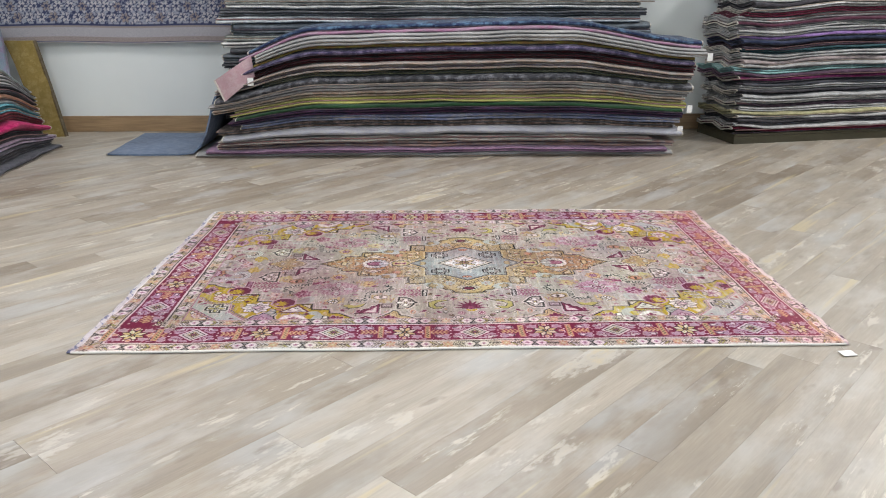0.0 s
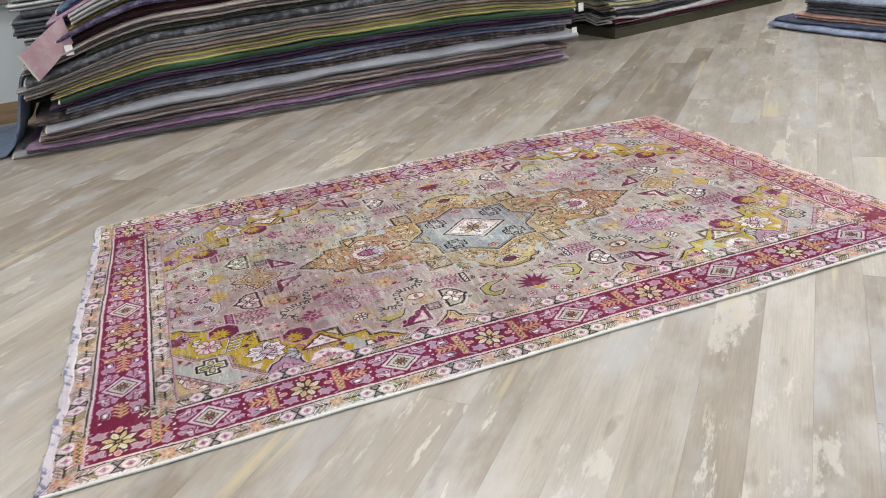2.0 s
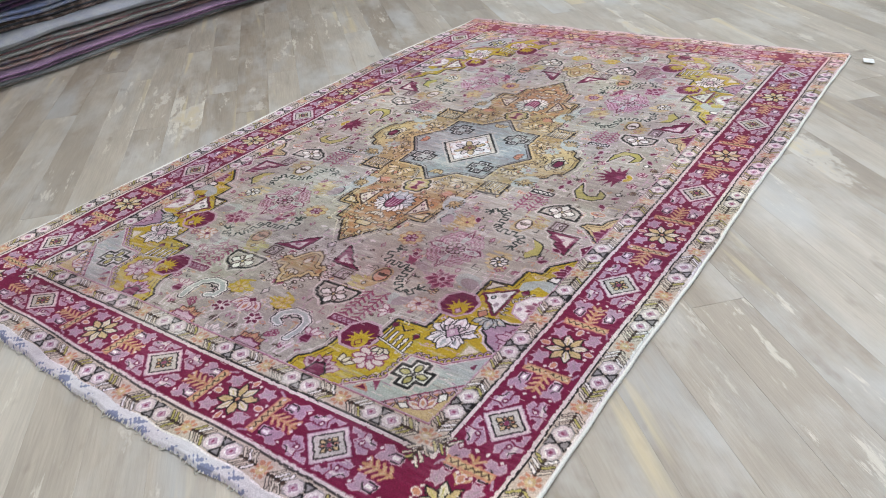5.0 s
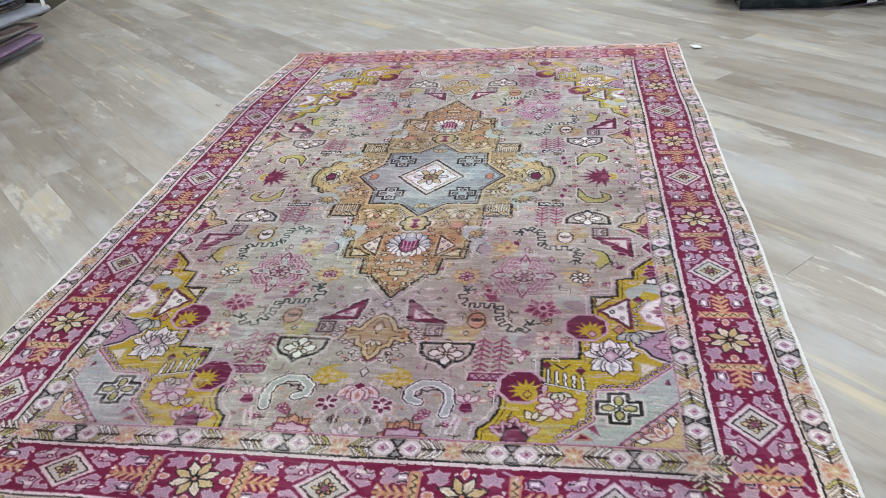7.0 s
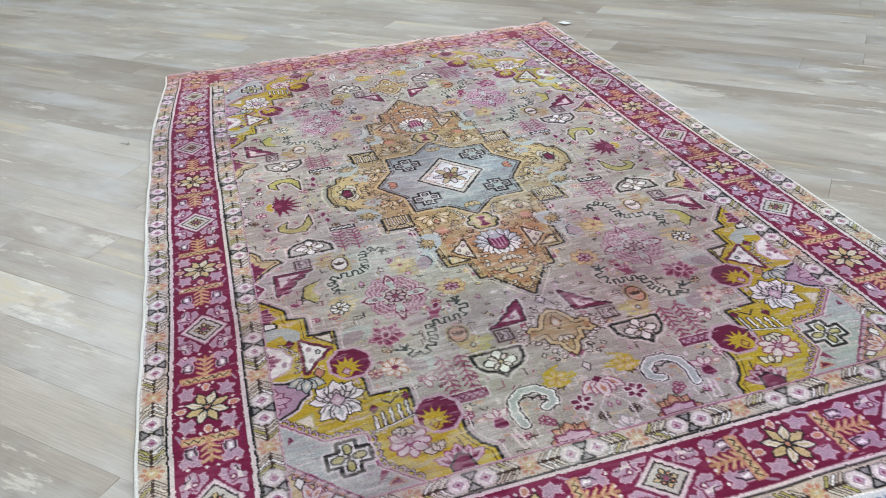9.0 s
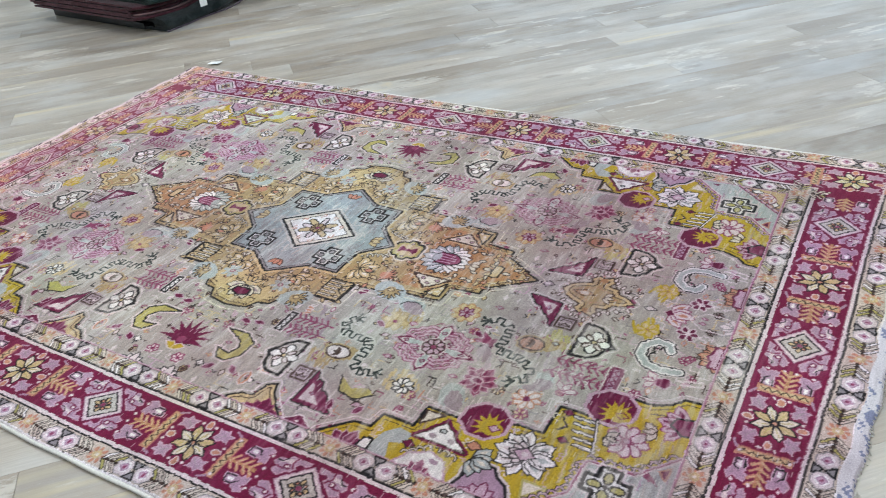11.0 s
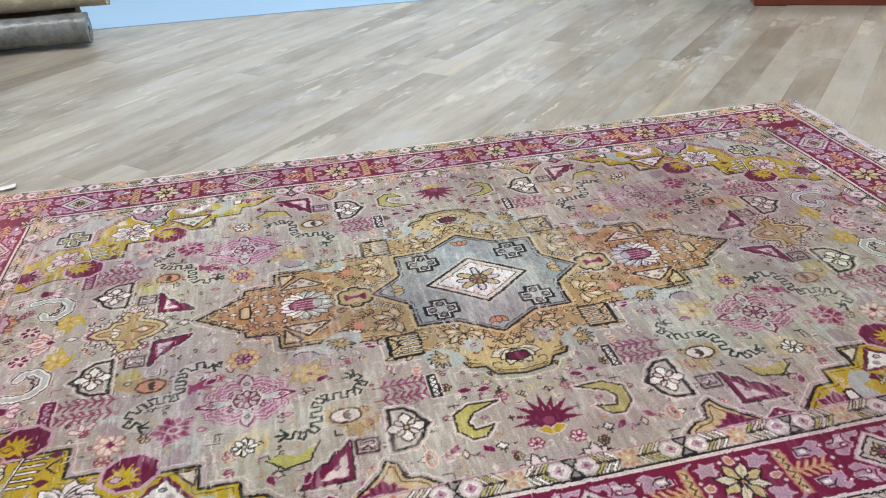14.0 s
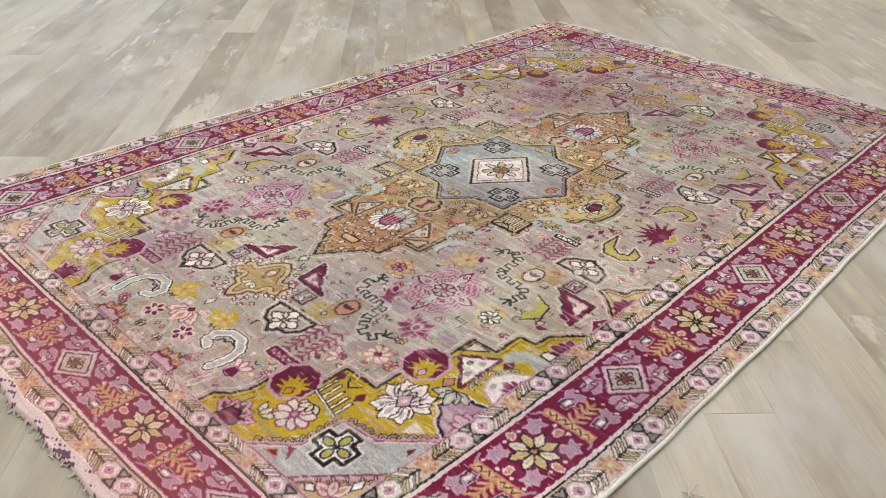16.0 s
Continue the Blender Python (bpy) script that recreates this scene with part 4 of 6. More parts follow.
def guard(along_u, mid, end, count):
    """Rosettes, barbed stems that point at them, and pairs of pale octagons with a dark hourglass between."""
    P = end / count
    hw = 0.0225
    rnd = random.Random(int(mid * 1000))
    for j in range(round(2 * count) + 1):
        c = j * P / 2
        put = (lambda a, b, c=c: (c + a, mid + b)) if along_u else (lambda a, b, c=c: (mid + b, c + a))
        Q = lambda pts: [put(a, b) for a, b in pts]
        rosy = (round(2 * count) - j) % 2 == 0
        if rosy:
            petals(*put(0, 0), 8, 0.0155, 0.008, 0.0055, "salmon", "flax")
            oval(*put(0, 0), 0.012, 0.012, "sand", 0, 8)
            fill(Q([(-0.004, -0.004), (0.004, -0.004), (0.004, 0.004), (-0.004, 0.004)]), "cream")
            for side in (-1, 1):
                line(Q([(side * 0.020, 0), (side * 0.062, 0)]), 0.0075, "brown")
                for k in range(3):
                    a = side * (0.024 + 0.0150 * k)
                    for d in (-1, 1):
                        bar = Q([(a, d * 0.004), (a + side * 0.016, d * hw)])
                        line(bar, 0.0084, "dark")
                        line(bar, 0.0052, rnd.choice(["cream", "white", "cream", "flax", "olive"]))
        else:
            for side in (-1, 1):
                o = side * 0.0275
                r = 0.0235
                shape(Q([(o + r * math.cos(t), r * 0.98 * math.sin(t)) for t in np.linspace(0.39, 6.67, 9)[:-1]]), "shell", "grey", 0.0025)
                shape(Q([(o + 0.7 * r * math.cos(t), 0.7 * r * math.sin(t)) for t in np.linspace(0.39, 6.67, 9)[:-1]]), "white", "shell", 0.003)
                shape(Q([(o - 0.011, 0), (o, -0.011), (o + 0.011, 0), (o, 0.011)]), "pink", "lilac", 0.003)
                fill(Q([(o - 0.003, -0.004), (o + 0.003, -0.004), (o + 0.003, 0.004), (o - 0.003, 0.004)]), "rose")
            for d in (-1, 1):
                shape(Q([(-0.014, d * hw), (0.014, d * hw), (0, d * 0.002)]), "grey", "dark", 0.004)


guard(True, 0.7005, 1.238, 5.5)
guard(False, 1.238, 0.690, 3.0)
guard(True, 0.925, 1.463, 6.5)
guard(False, 1.465, 0.925, 4.0)


def main_motif(put, turn, kind, half):
    P = lambda pts: [put(a, b) for a, b in pts]
    dots = []
    if kind == "rosette":
        for sx, sy in ((1, 1), (1, -1), (-1, 1), (-1, -1)):
            S = lambda pts, sx=sx, sy=sy: P([(sx * x, sy * (y * 0.93 + 0.001)) for x, y in pts])
            shape(S([(0.030, 0.034), (0.036, 0.048), (0.030, 0.060), (0.046, 0.058), (0.056, 0.066), (0.060, 0.054), (0.074, 0.052), (0.066, 0.042), (0.070, 0.028), (0.054, 0.034), (0.044, 0.026)]), "lilac", "pink", 0.003)
            line(S([(0.036, 0.036), (0.056, 0.050)]), 0.003, "mauve")
            dots += S([(0.018, 0.058), (0.076, 0.016)])
        for k in range(4):
            a = math.pi / 2 * k
            spot = put(math.cos(a) * 0.066, math.sin(a) * 0.056)
            oval(*spot, 0.0135, 0.0095, "shell", a + turn, 8)
            oval(*spot, 0.010, 0.0065, "salmon", a + turn, 8)
        for k in range(8):
            a = math.tau * k / 8 + 0.39
            c, s = math.cos(a), math.sin(a)
            shape(P([(c * x - s * y, s * x + c * y) for x, y in [(0.006, 0), (0.026, -0.0125), (0.040, -0.008), (0.052, 0), (0.040, 0.008), (0.026, 0.0125)]]), "sand" if k % 2 else "cream", "dark", 0.0032)
            line(P([(c * 0.014, s * 0.014), (c * 0.036, s * 0.036)]), 0.0025, "olive")
        oval(*put(0, 0), 0.008, 0.008, "dark", 0, 8)
        oval(*put(0, 0), 0.005, 0.005, "salmon", 0, 8)
        for side in (-1, 1):
            banded(P([(side * 0.086, -0.056), (side * 0.106, -0.056), (side * 0.106, 0.056), (side * 0.086, 0.056)]), [(-0.002, 0.003, "salmon"), (0.003, 0.1, "sand")])
            line(P([(side * (0.096 + 0.0055 * (-1) ** k), -0.050 + 0.0091 * k) for k in range(12)]), 0.0028, "brown")
            for d in (-1, 1):
                line(P([(side * 0.090, d * 0.058), (side * 0.072, d * 0.066)]), 0.0055, "lilac")
    else:
        for sx, sy in ((1, 1), (1, -1), (-1, 1), (-1, -1)):
            S = lambda pts, sx=sx, sy=sy: P([(sx * x, sy * (y * 0.93 + 0.001)) for x, y in pts])
            shape(S([(0.010, 0.066), (0.018, 0.052), (0.032, 0.056), (0.040, 0.046), (0.034, 0.038), (0.052, 0.022), (0.066, 0.010), (0.084, 0.018), (0.078, 0.030), (0.090, 0.040), (0.082, 0.054), (0.066, 0.056), (0.058, 0.068), (0.040, 0.064)]), "lilac", "pink", 0.003)
            fill(S([(0.044, 0.060), (0.050, 0.048), (0.064, 0.048), (0.080, 0.040), (0.074, 0.050), (0.060, 0.058)]), "shell")
            line(S([(0.046, 0.066), (0.048, 0.050), (0.040, 0.036)]), 0.0035, "red")
            line(S([(0.062, 0.030), (0.076, 0.032), (0.090, 0.030)]), 0.0035, "red")
            oval(*S([(0.056, 0.038)])[0], 0.0085, 0.0075, "maroon", 0, 8)
            oval(*S([(0.030, 0.050)])[0], 0.005, 0.004, "maroon", 0, 8)
            line(S([(0.064, 0.060), (0.072, 0.048), (0.084, 0.048)]), 0.0025, "dark")
            shape(S([(0.102, 0.024), (0.118, 0.020), (0.122, 0.030), (0.138, 0.026), (0.160, 0.030), (0.158, 0.044), (0.150, 0.056), (0.132, 0.056), (0.116, 0.068), (0.100, 0.060), (0.112, 0.048), (0.104, 0.040)]), "lilac", "pink", 0.003)
            line(S([(0.134, 0.030), (0.156, 0.032), (0.154, 0.052), (0.134, 0.052), (0.124, 0.040)]), 0.0032, "dark")
            fill(S([(0.134, 0.036), (0.150, 0.038), (0.148, 0.046), (0.134, 0.046)]), "white")
            dots += S([(0.096, 0.012), (0.100, 0.050), (0.056, 0.038)])
        banded(P([(0.064, 0), (0, 0.060), (-0.064, 0), (0, -0.060)]), [(-0.002, 0.001, "maroon"), (0.001, 0.2, "pink"), (0.004, 0.009, "shell"), (0.0105, 0.0140, "dark"), (0.0140, 0.2, "ash")])
        for k in range(8):
            a = math.pi / 4 * k
            r = 0.020 if k % 2 else 0.026
            shape(P([(math.cos(a) * 0.006, math.sin(a) * 0.006), (math.cos(a - 0.35) * r * 0.75, math.sin(a - 0.35) * r * 0.75), (math.cos(a) * r, math.sin(a) * r), (math.cos(a + 0.35) * r * 0.75, math.sin(a + 0.35) * r * 0.75)]), "salmon" if k % 2 else "sand", "dark", 0.0025)
        oval(*put(0, 0), 0.006, 0.006, "rose")
        for side in (-1, 1):
            stem = side * (half - 0.140)
            line(P([(stem - 0.036, 0), (stem + 0.034, 0)]), 0.008, "orange")
            for k in range(4):
                for d in (-1, 1):
                    a = stem + side * 0.017 * (k - 1.5)
                    line(P([(a + side * 0.006, 0), (a - side * 0.008, d * 0.018)]), 0.0075, "salmon")
                    line(P([(a + side * 0.006, 0), (a - side * 0.007, d * 0.016)]), 0.0032, "sand")
            for d in (-1, 1):
                dots += P([(stem + side * 0.046, d * 0.05)])
    for u, v in dots:
        gem(u, v, 0.0035, 0.0035, "white", "shell")


for k, c in enumerate((0, 0.285, 0.57, 0.855, 1.125)):
    main_motif(lambda a, b, c=c: (c + a, 0.812 + b * 0.98), 0.0, "rosette" if k % 2 else "diamond", 0.285)
for k, c in enumerate((0, 0.262, 0.535)):
    main_motif(lambda a, b, c=c: (1.351 + b * 0.98, c + a), math.pi / 2, "rosette" if k % 2 else "diamond", 0.270)
main_motif(lambda a, b: (1.351 + a * 0.9, 0.812 + b * 0.95), 0.0, "rosette", 0.27)

# ---- the rug on the floor ----
def woven(arr, cell, keep_u, keep_v):
    """The quarter mirrored to the whole cloth, each knot the mean of the four fine cells that it covers."""
    small = arr[: arr.shape[0] // 2 * 2, : arr.shape[1] // 2 * 2]
    small = (small[0::2, 0::2] + small[1::2, 0::2] + small[0::2, 1::2] + small[1::2, 1::2]) / 4
    small = small[: int(keep_v / cell / 2), : int(keep_u / cell / 2)]
    whole = np.concatenate([small[::-1], small], 0)
    whole = np.concatenate([whole[:, ::-1], whole], 1)
    us, vs = [(np.arange(n) - (n - 1) / 2) * cell * 2 for n in (whole.shape[1], whole.shape[0])]
    return us, vs, whole


def grid_mesh(name, X, Y, Z, colours):
    nv, nu = X.shape
    me = bpy.data.meshes.new(name)
    me.vertices.add(nu * nv)
    me.vertices.foreach_set("co", np.stack([X, Y, Z], -1).astype(np.float32).ravel())
    k = np.arange(nu * nv).reshape(nv, nu)
    quads = np.stack([k[:-1, :-1], k[:-1, 1:], k[1:, 1:], k[1:, :-1]], -1).reshape(-1, 4)
    me.loops.add(quads.size)
    me.loops.foreach_set("vertex_index", quads.ravel().astype(np.int32))
    me.polygons.add(len(quads))
    me.polygons.foreach_set("loop_start", (np.arange(len(quads)) * 4).astype(np.int32))
    me.polygons.foreach_set("use_smooth", np.ones(len(quads), bool))
    lin = np.where(colours <= 0.04045, colours / 12.92, ((colours + 0.055) / 1.055) ** 2.4)
    at = me.color_attributes.new("dye", "FLOAT_COLOR", "POINT")
    at.data.foreach_set("color", np.concatenate([lin, np.ones((*lin.shape[:2], 1))], -1).astype(np.float32).ravel())
    me.update()
    me.validate()
    return me


def ease(x, a, b):
    t = np.clip((x - a) / (b - a), 0, 1)
    return t * t * (3 - 2 * t)


def lie(u, v):
    """Where a spot of the cloth comes to lie on the floor: the ends stretch and the edges wander a little."""
    x, y = u + 0 * v, v + 0 * u
    x = np.where(u > 1.2, 1.2 + (u - 1.2) * 0.78, x)
    x = x + np.where(u < -1.2, 0.04 * v / 0.95 * ease(-u, 1.2, 1.54), 0)
    y = y - 0.055 * ease(u, 0.6, 1.5) * ease(v, 0.45, 0.97)
    y = y + 0.0025 * np.sin(u * 7.0 + 1.0) * ease(abs(v), 0.6, 0.97) + 0.001 * np.sin(u * 31.0) * ease(abs(v), 0.9, 0.97)
    x = x + 0.005 * np.sin(v * 6.0 + u) * ease(abs(u), 1.25, 1.5) + 0.003 * np.sin(v * 41.0) * ease(abs(u), 1.4, 1.5)
    z = 0.010 + 0.0022 * np.sin(u * 5.3 + 2 * v) * np.sin(v * 6.1 - u) + 0.003 * (1 + np.sin(v * 17.0 + 0.7)) * ease(abs(u), 1.3, 1.5) + 0.002 * (1 + np.sin(u * 13.0)) * ease(abs(v), 0.8, 0.95)
    return x, y, z


def clouds(shape, nu, nv, seed):
    """Smooth random values from 0 to 1, with nu by nv cells over the cloth."""
    g = np.random.default_rng(seed).random((nv + 2, nu + 2))
    a, b = np.linspace(0, nv, shape[0]), np.linspace(0, nu, shape[1])
    ia, ib = a.astype(int), b.astype(int)
    fa, fb = (a - ia)[:, None], (b - ib)[None, :]
    fa, fb = fa * fa * (3 - 2 * fa), fb * fb * (3 - 2 * fb)
    return (g[np.ix_(ia, ib)] * (1 - fa) + g[np.ix_(ia + 1, ib)] * fa) * (1 - fb) + (g[np.ix_(ia, ib + 1)] * (1 - fa) + g[np.ix_(ia + 1, ib + 1)] * fa) * fb


def hand_woven(tones):
    """Uneven knotting: lines wander by a knot or two, colours differ from tuft to tuft, and wefts are worn in streaks."""
    n = tones.shape[:2]
    gen = np.random.default_rng(11)
    du = (clouds(n, 400, 250, 1) - 0.5) * 1.2 + (clouds(n, 20, 12, 2) - 0.5) * 2.4 + gen.integers(-1, 2, n) * (gen.random(n) < 0.05)
    dv = (clouds(n, 400, 250, 3) - 0.5) * 1.2 + (clouds(n, 20, 12, 4) - 0.5) * 2.4 + gen.integers(-1, 2, n) * (gen.random(n) < 0.05)
    iv = np.clip(np.arange(n[0])[:, None] + np.rint(dv).astype(int), 0, n[0] - 1)
    iu = np.clip(np.arange(n[1])[None, :] + np.rint(du).astype(int), 0, n[1] - 1)
    out = tones[iv, iu]
    out = out * (1 + 0.16 * (gen.random(n) - 0.5))[..., None]
    # each colour fades in patches of its own hue
    for seed, hue in ((5, (1.025, 0.98, 1.02)), (6, (0.98, 1.01, 1.0)), (7, (1.02, 1.01, 0.96))):
        out = out * (1 + (np.array(hue) - 1) * (1.6 * clouds(n, 16, 10, seed)[..., None] - 0.5))
    # worn wefts, streaked across the width
    within = np.full(n, 0.3)
    eu, ev = int((1.526 - 1.27) / CELL / 2), int((0.958 - 0.73) / CELL / 2)
    within[ev:-ev, eu:-eu] = 1.0
    streak = 0.30 * clouds(n, 300, 30, 21) + 0.25 * clouds(n, 620, 90, 22) + 0.25 * clouds(n, 40, 18, 24) + 0.20 * clouds(n, 14, 9, 23)
    bare = np.clip((streak - 0.50) / 0.20, 0, 1) * 0.46 * within
    out = out * (1 - bare[..., None]) + np.array((206, 200, 193)) / 255 * bare[..., None]
    smoke = 0.40 * clouds(n, 420, 30, 31) + 0.25 * clouds(n, 50, 24, 33) + 0.35 * clouds(n, 13, 8, 32)
    dull = np.clip((smoke - 0.52) / 0.2, 0, 1) * 0.26 * within
    out = out * (1 - dull[..., None]) + np.array((122, 109, 106)) / 255 * dull[..., None]
    # single wefts laid bare as short pale dashes
    dash = np.repeat(gen.random((n[0] // 6 + 1, n[1])), 6, 0)[: n[0]] > 0.985
    dash &= clouds(n, 24, 15, 41) > 0.5
    out[dash] = out[dash] * 0.45 + np.array((214, 208, 203)) / 255 * 0.55
    return np.clip(out, 0.01, 0.93)


us, vs, tones = woven(knots, CELL, 1.526, 0.958)
tones = hand_woven(tones)
U, V = np.meshgrid(us, vs)
X, Y, Z = lie(U, V)
# white and indigo mottling of the flat-woven bands at the ends
cloud = sum(a * np.sin(f * V + g * U + h) for a, f, g, h in ((1, 23, 60, 0.3), (0.8, 61, -130, 2.0), (0.7, 117, 210, 4.1), (0.6, 260, 300, 1.1), (0.5, 431, -520, 5.0)))
cloud = cloud + 60.0 * (abs(U) - 1.514)
tones[(abs(U) > 1.494) & (cloud > 0.7)] = np.array((58, 58, 82)) / 255.0
tones[(U < -1.494) & (cloud > 0.7)] = np.array((128, 132, 158)) / 255.0
tones[(abs(U) > 1.494) & (cloud <= 0.7)] = np.array((205, 200, 204)) / 255.0
rim = np.maximum(ease(abs(U), 1.516, 1.526), ease(abs(V), 0.951, 0.958))
Z = Z * (1 - rim) + 0.001 * rim
rug = new("patterned_rug", grid_mesh("patterned_rug", X, Y, Z, tones))
rug.data.materials.append(rug_material())
tagged(rug, "faded wool rug with wine-red border and gold medallion on oak", "rug")


def cord(side):
    bm = bmesh.new()
    prev = None
    for k in range(401):
        u = -1.505 + 3.01 * k / 400
        x, y, z = [float(a) for a in lie(np.array(u), np.array(side * 0.957))]
        r = 0.0046 + 0.001 * (k % 2)
        ring = [bm.verts.new((x, y + r * math.cos(a), 0.006 + r * math.sin(a))) for a in (0, 1.26, 2.51, 3.77, 5.03)]
        if prev:
            for j in range(5):
                bm.faces.new((prev[j], prev[(j + 1) % 5], ring[(j + 1) % 5], ring[j]))
        prev = ring
    bmesh.ops.recalc_face_normals(bm, faces=bm.faces)
    return smooth(part("selvedge", bm, BLEACHED, rug, "overcast white cotton edge"), 80)


cord(-1), cord(1)


def fringe(side, count, length, seed):
    rnd = random.Random(seed)
    bm = bmesh.new()
    for k in range(count):
        v = -0.95 + 1.9 * (k + rnd.random()) / count
        x, y, _ = [float(a) for a in lie(np.array(side * 1.523), np.array(v))]
        a, r = rnd.gauss(0, 0.7), length * rnd.uniform(0.3, 1.0)
        w = rnd.uniform(0.0012, 0.003)
        dx, dy = side * math.cos(a), math.sin(a)
        pts = [(x - side * 0.008, y), (x + dx * r * 0.5, y + dy * r * 0.5), (x + dx * r + rnd.gauss(0, 0.004), y + dy * r + rnd.gauss(0, 0.006))]
        low = [[bm.verts.new((p[0] - dy * w, p[1] + dx * w, 0.0035 + h)), bm.verts.new((p[0] + dy * w, p[1] - dx * w, 0.0035 + h)), bm.verts.new((p[0], p[1], 0.006 + h))] for p, h in zip(pts, (0.004, 0.001, -0.002))]
        for s, t in zip(low, low[1:]):
            for j in range(3):
                bm.faces.new((s[j], s[(j + 1) % 3], t[(j + 1) % 3], t[j]))
    return tagged(part("fringe", bm, COTTON, rug, "frayed cotton warp ends"), kind="stuff")


fringe(1, 200, 0.009, 3), fringe(-1, 160, 0.006, 4)


def tag_card(parent, m, w=0.05, h=0.034):
    bm = block(bmesh.new(), -w / 2, -h / 2, -0.0006, w / 2, h / 2, 0.0006, m)
    return part("price_tag", bm, PAPER, parent, "small white card tag")


tag_card(rug, pose(1.405, -1.036, 0.006, 4, 3, 12), 0.06, 0.04)
bm = bmesh.new()
block(bm, 1.405, -1.018, 0.006, 1.4065, -0.975, 0.0075, None)
part("tag_string", bm, COTTON, rug)

# loose wool thread beside the rug
bm = bmesh.new()
rnd = random.Random(12)
for k in range(7):
    a, l = rnd.uniform(0, 6.28), rnd.uniform(0.012, 0.03)
    block(bm, 0, -0.0012, 0, l, 0.0012, 0.002, pose(0.738, 1.045, 0.001, 0, -rnd.uniform(0, 25), math.degrees(a)))
tagged(part("loose_thread", bm, COTTON), "wisp of white wool thread on the floor", "thread")

# ---- piles of folded rugs ----
CLOTHS = {}
EDGES = [cloth("edge_wool", col) for col in ((0.24, 0.20, 0.17), (0.42, 0.38, 0.36), (0.06, 0.045, 0.06), (0.20, 0.11, 0.11), (0.14, 0.16, 0.22), (0.04, 0.04, 0.045))]


def cloth_of(col, other=None):
    key = (col, other)
    if key not in CLOTHS:
        CLOTHS[key] = cloth("wool", col, other)
    return CLOTHS[key]


def folded_rug(label, group, x0, x1, depth, z, thick, settle, mat, front=0.0, seed=0, place=None, bound=(False, False), wave=0.0):
    """A rug folded over: its round fold faces -y, its length runs along x. settle(x, z) bends the pile."""
    rnd = random.Random(seed)
    folds = (2 if thick > 0.034 else 1) + (1 if thick > 0.058 else 0) if seed % 4 else 1
    each = thick / folds
    ph, ph2 = rnd.uniform(0, 6), rnd.uniform(0, 6)
    n = max(8, int((x1 - x0) / 0.06))
    shift = [rnd.uniform(-0.026, 0.026) for _ in range(folds)]

    def at(x, f, scale=1.0):
        ply = each / 2 * 0.72
        zc, r = z + each * (f + 0.5), (each - ply) / 2
        deep = [depth - (depth - 0.12) * q / 6 for q in range(7)] if wave else [depth, 0.12]
        path = [(q, zc + r) for q in deep] + [(0.05, zc + r)] + [(0.03 - math.cos(a) * r * 2.3, zc + math.sin(a) * r * 0.68) for a in np.linspace(1.3, -1.3, 9)] + [(0.05, zc - r)] + [(q, zc - r) for q in deep[::-1]]
        wob = 0.012 * math.sin(x * 3.1 + ph) + 0.008 * math.sin(x * 8.3 + ph2) + 0.004 * math.sin(x * 23 + ph + f) + shift[f]
        lift = 0.006 * math.sin(x * 4.7 + ph2) + 0.004 * math.sin(x * 13.0 + ph)
        out = []
        for y, h in strip_ring(path, ply):
            hh = zc + (h - zc) * scale
            near = wave * (1 - float(ease(np.array(x - x0), 0.0, 0.4))) if wave else 0.0
            out.append((x - near * 0.9 * math.sin(y * 13 + z * 9), front + wob + y - 0.03 - (0.004 if scale > 1 else 0), settle(x, hh + lift * 0.6) + near * (1 + math.sin(y * 19 + 0.8))))
        return out

    ends = [(x0 + rnd.uniform(0, 0.03), x1 - rnd.uniform(0, 0.03)) for _ in range(folds)]
    ob = None
    for f in range(folds):
        a, c = ends[f]
        bm = sweep([at(a + (c - a) * k / n, f) for k in range(n + 1)], True, bmesh.new())
        ob = smooth(part("fold", bm, mat, ob), 50) and ob if ob else smooth(part("folded_rug", bm, mat), 50)
    tagged(ob, label, "rug", group)
    if seed % 3 != 1:
        rings = []
        for k in range(n + 1):
            x = ends[0][0] + (ends[0][1] - ends[0][0]) * k / n
            front_most = min(at(x, 0), key=lambda p: p[1])
            low = settle(x, z + (each if folds > 1 else 0.0) + 0.004)
            rings.append([(x, front_most[1] + 0.007 + 0.0045 * math.cos(a), low + 0.0045 * math.sin(a)) for a in (0, 1.26, 2.51, 3.77, 5.03)])
        smooth(part("selvedge", sweep(rings), EDGES[seed % len(EDGES)], ob, "paler woven edge"), 80)
    for side, want in enumerate(bound):
        for f in range(folds) if want else ():
            end = ends[f][side]
            d = 0.007 if side == 0 else -0.007
            smooth(part("end_binding", sweep([at(end - d * 0.3, f, 1.04), at(end + d, f, 1.04)]), COTTON, ob, "pale bound end"), 50)
    if place:
        ob.matrix_world = place
    return ob


def vivid(col):
    g = sum(col) / 3
    return tuple(min(0.33, max(0.004, round((g + (v - g) * 1.35) * (1.75 if g > 0.11 else 0.55) * w, 4))) for v, w in zip(col, (0.98, 1.0, 1.10)))


def bend_main(x, h):
    left = 1 - 0.30 * float(ease(np.array(-x), 1.0, 1.95))
    right = 1 - 0.12 * float(ease(np.array(x), 0.9, 2.0))
    sag = 1 + 0.02 * math.sin(x * 1.7 + 0.5)
    return max(0.002, h * left * right * sag)


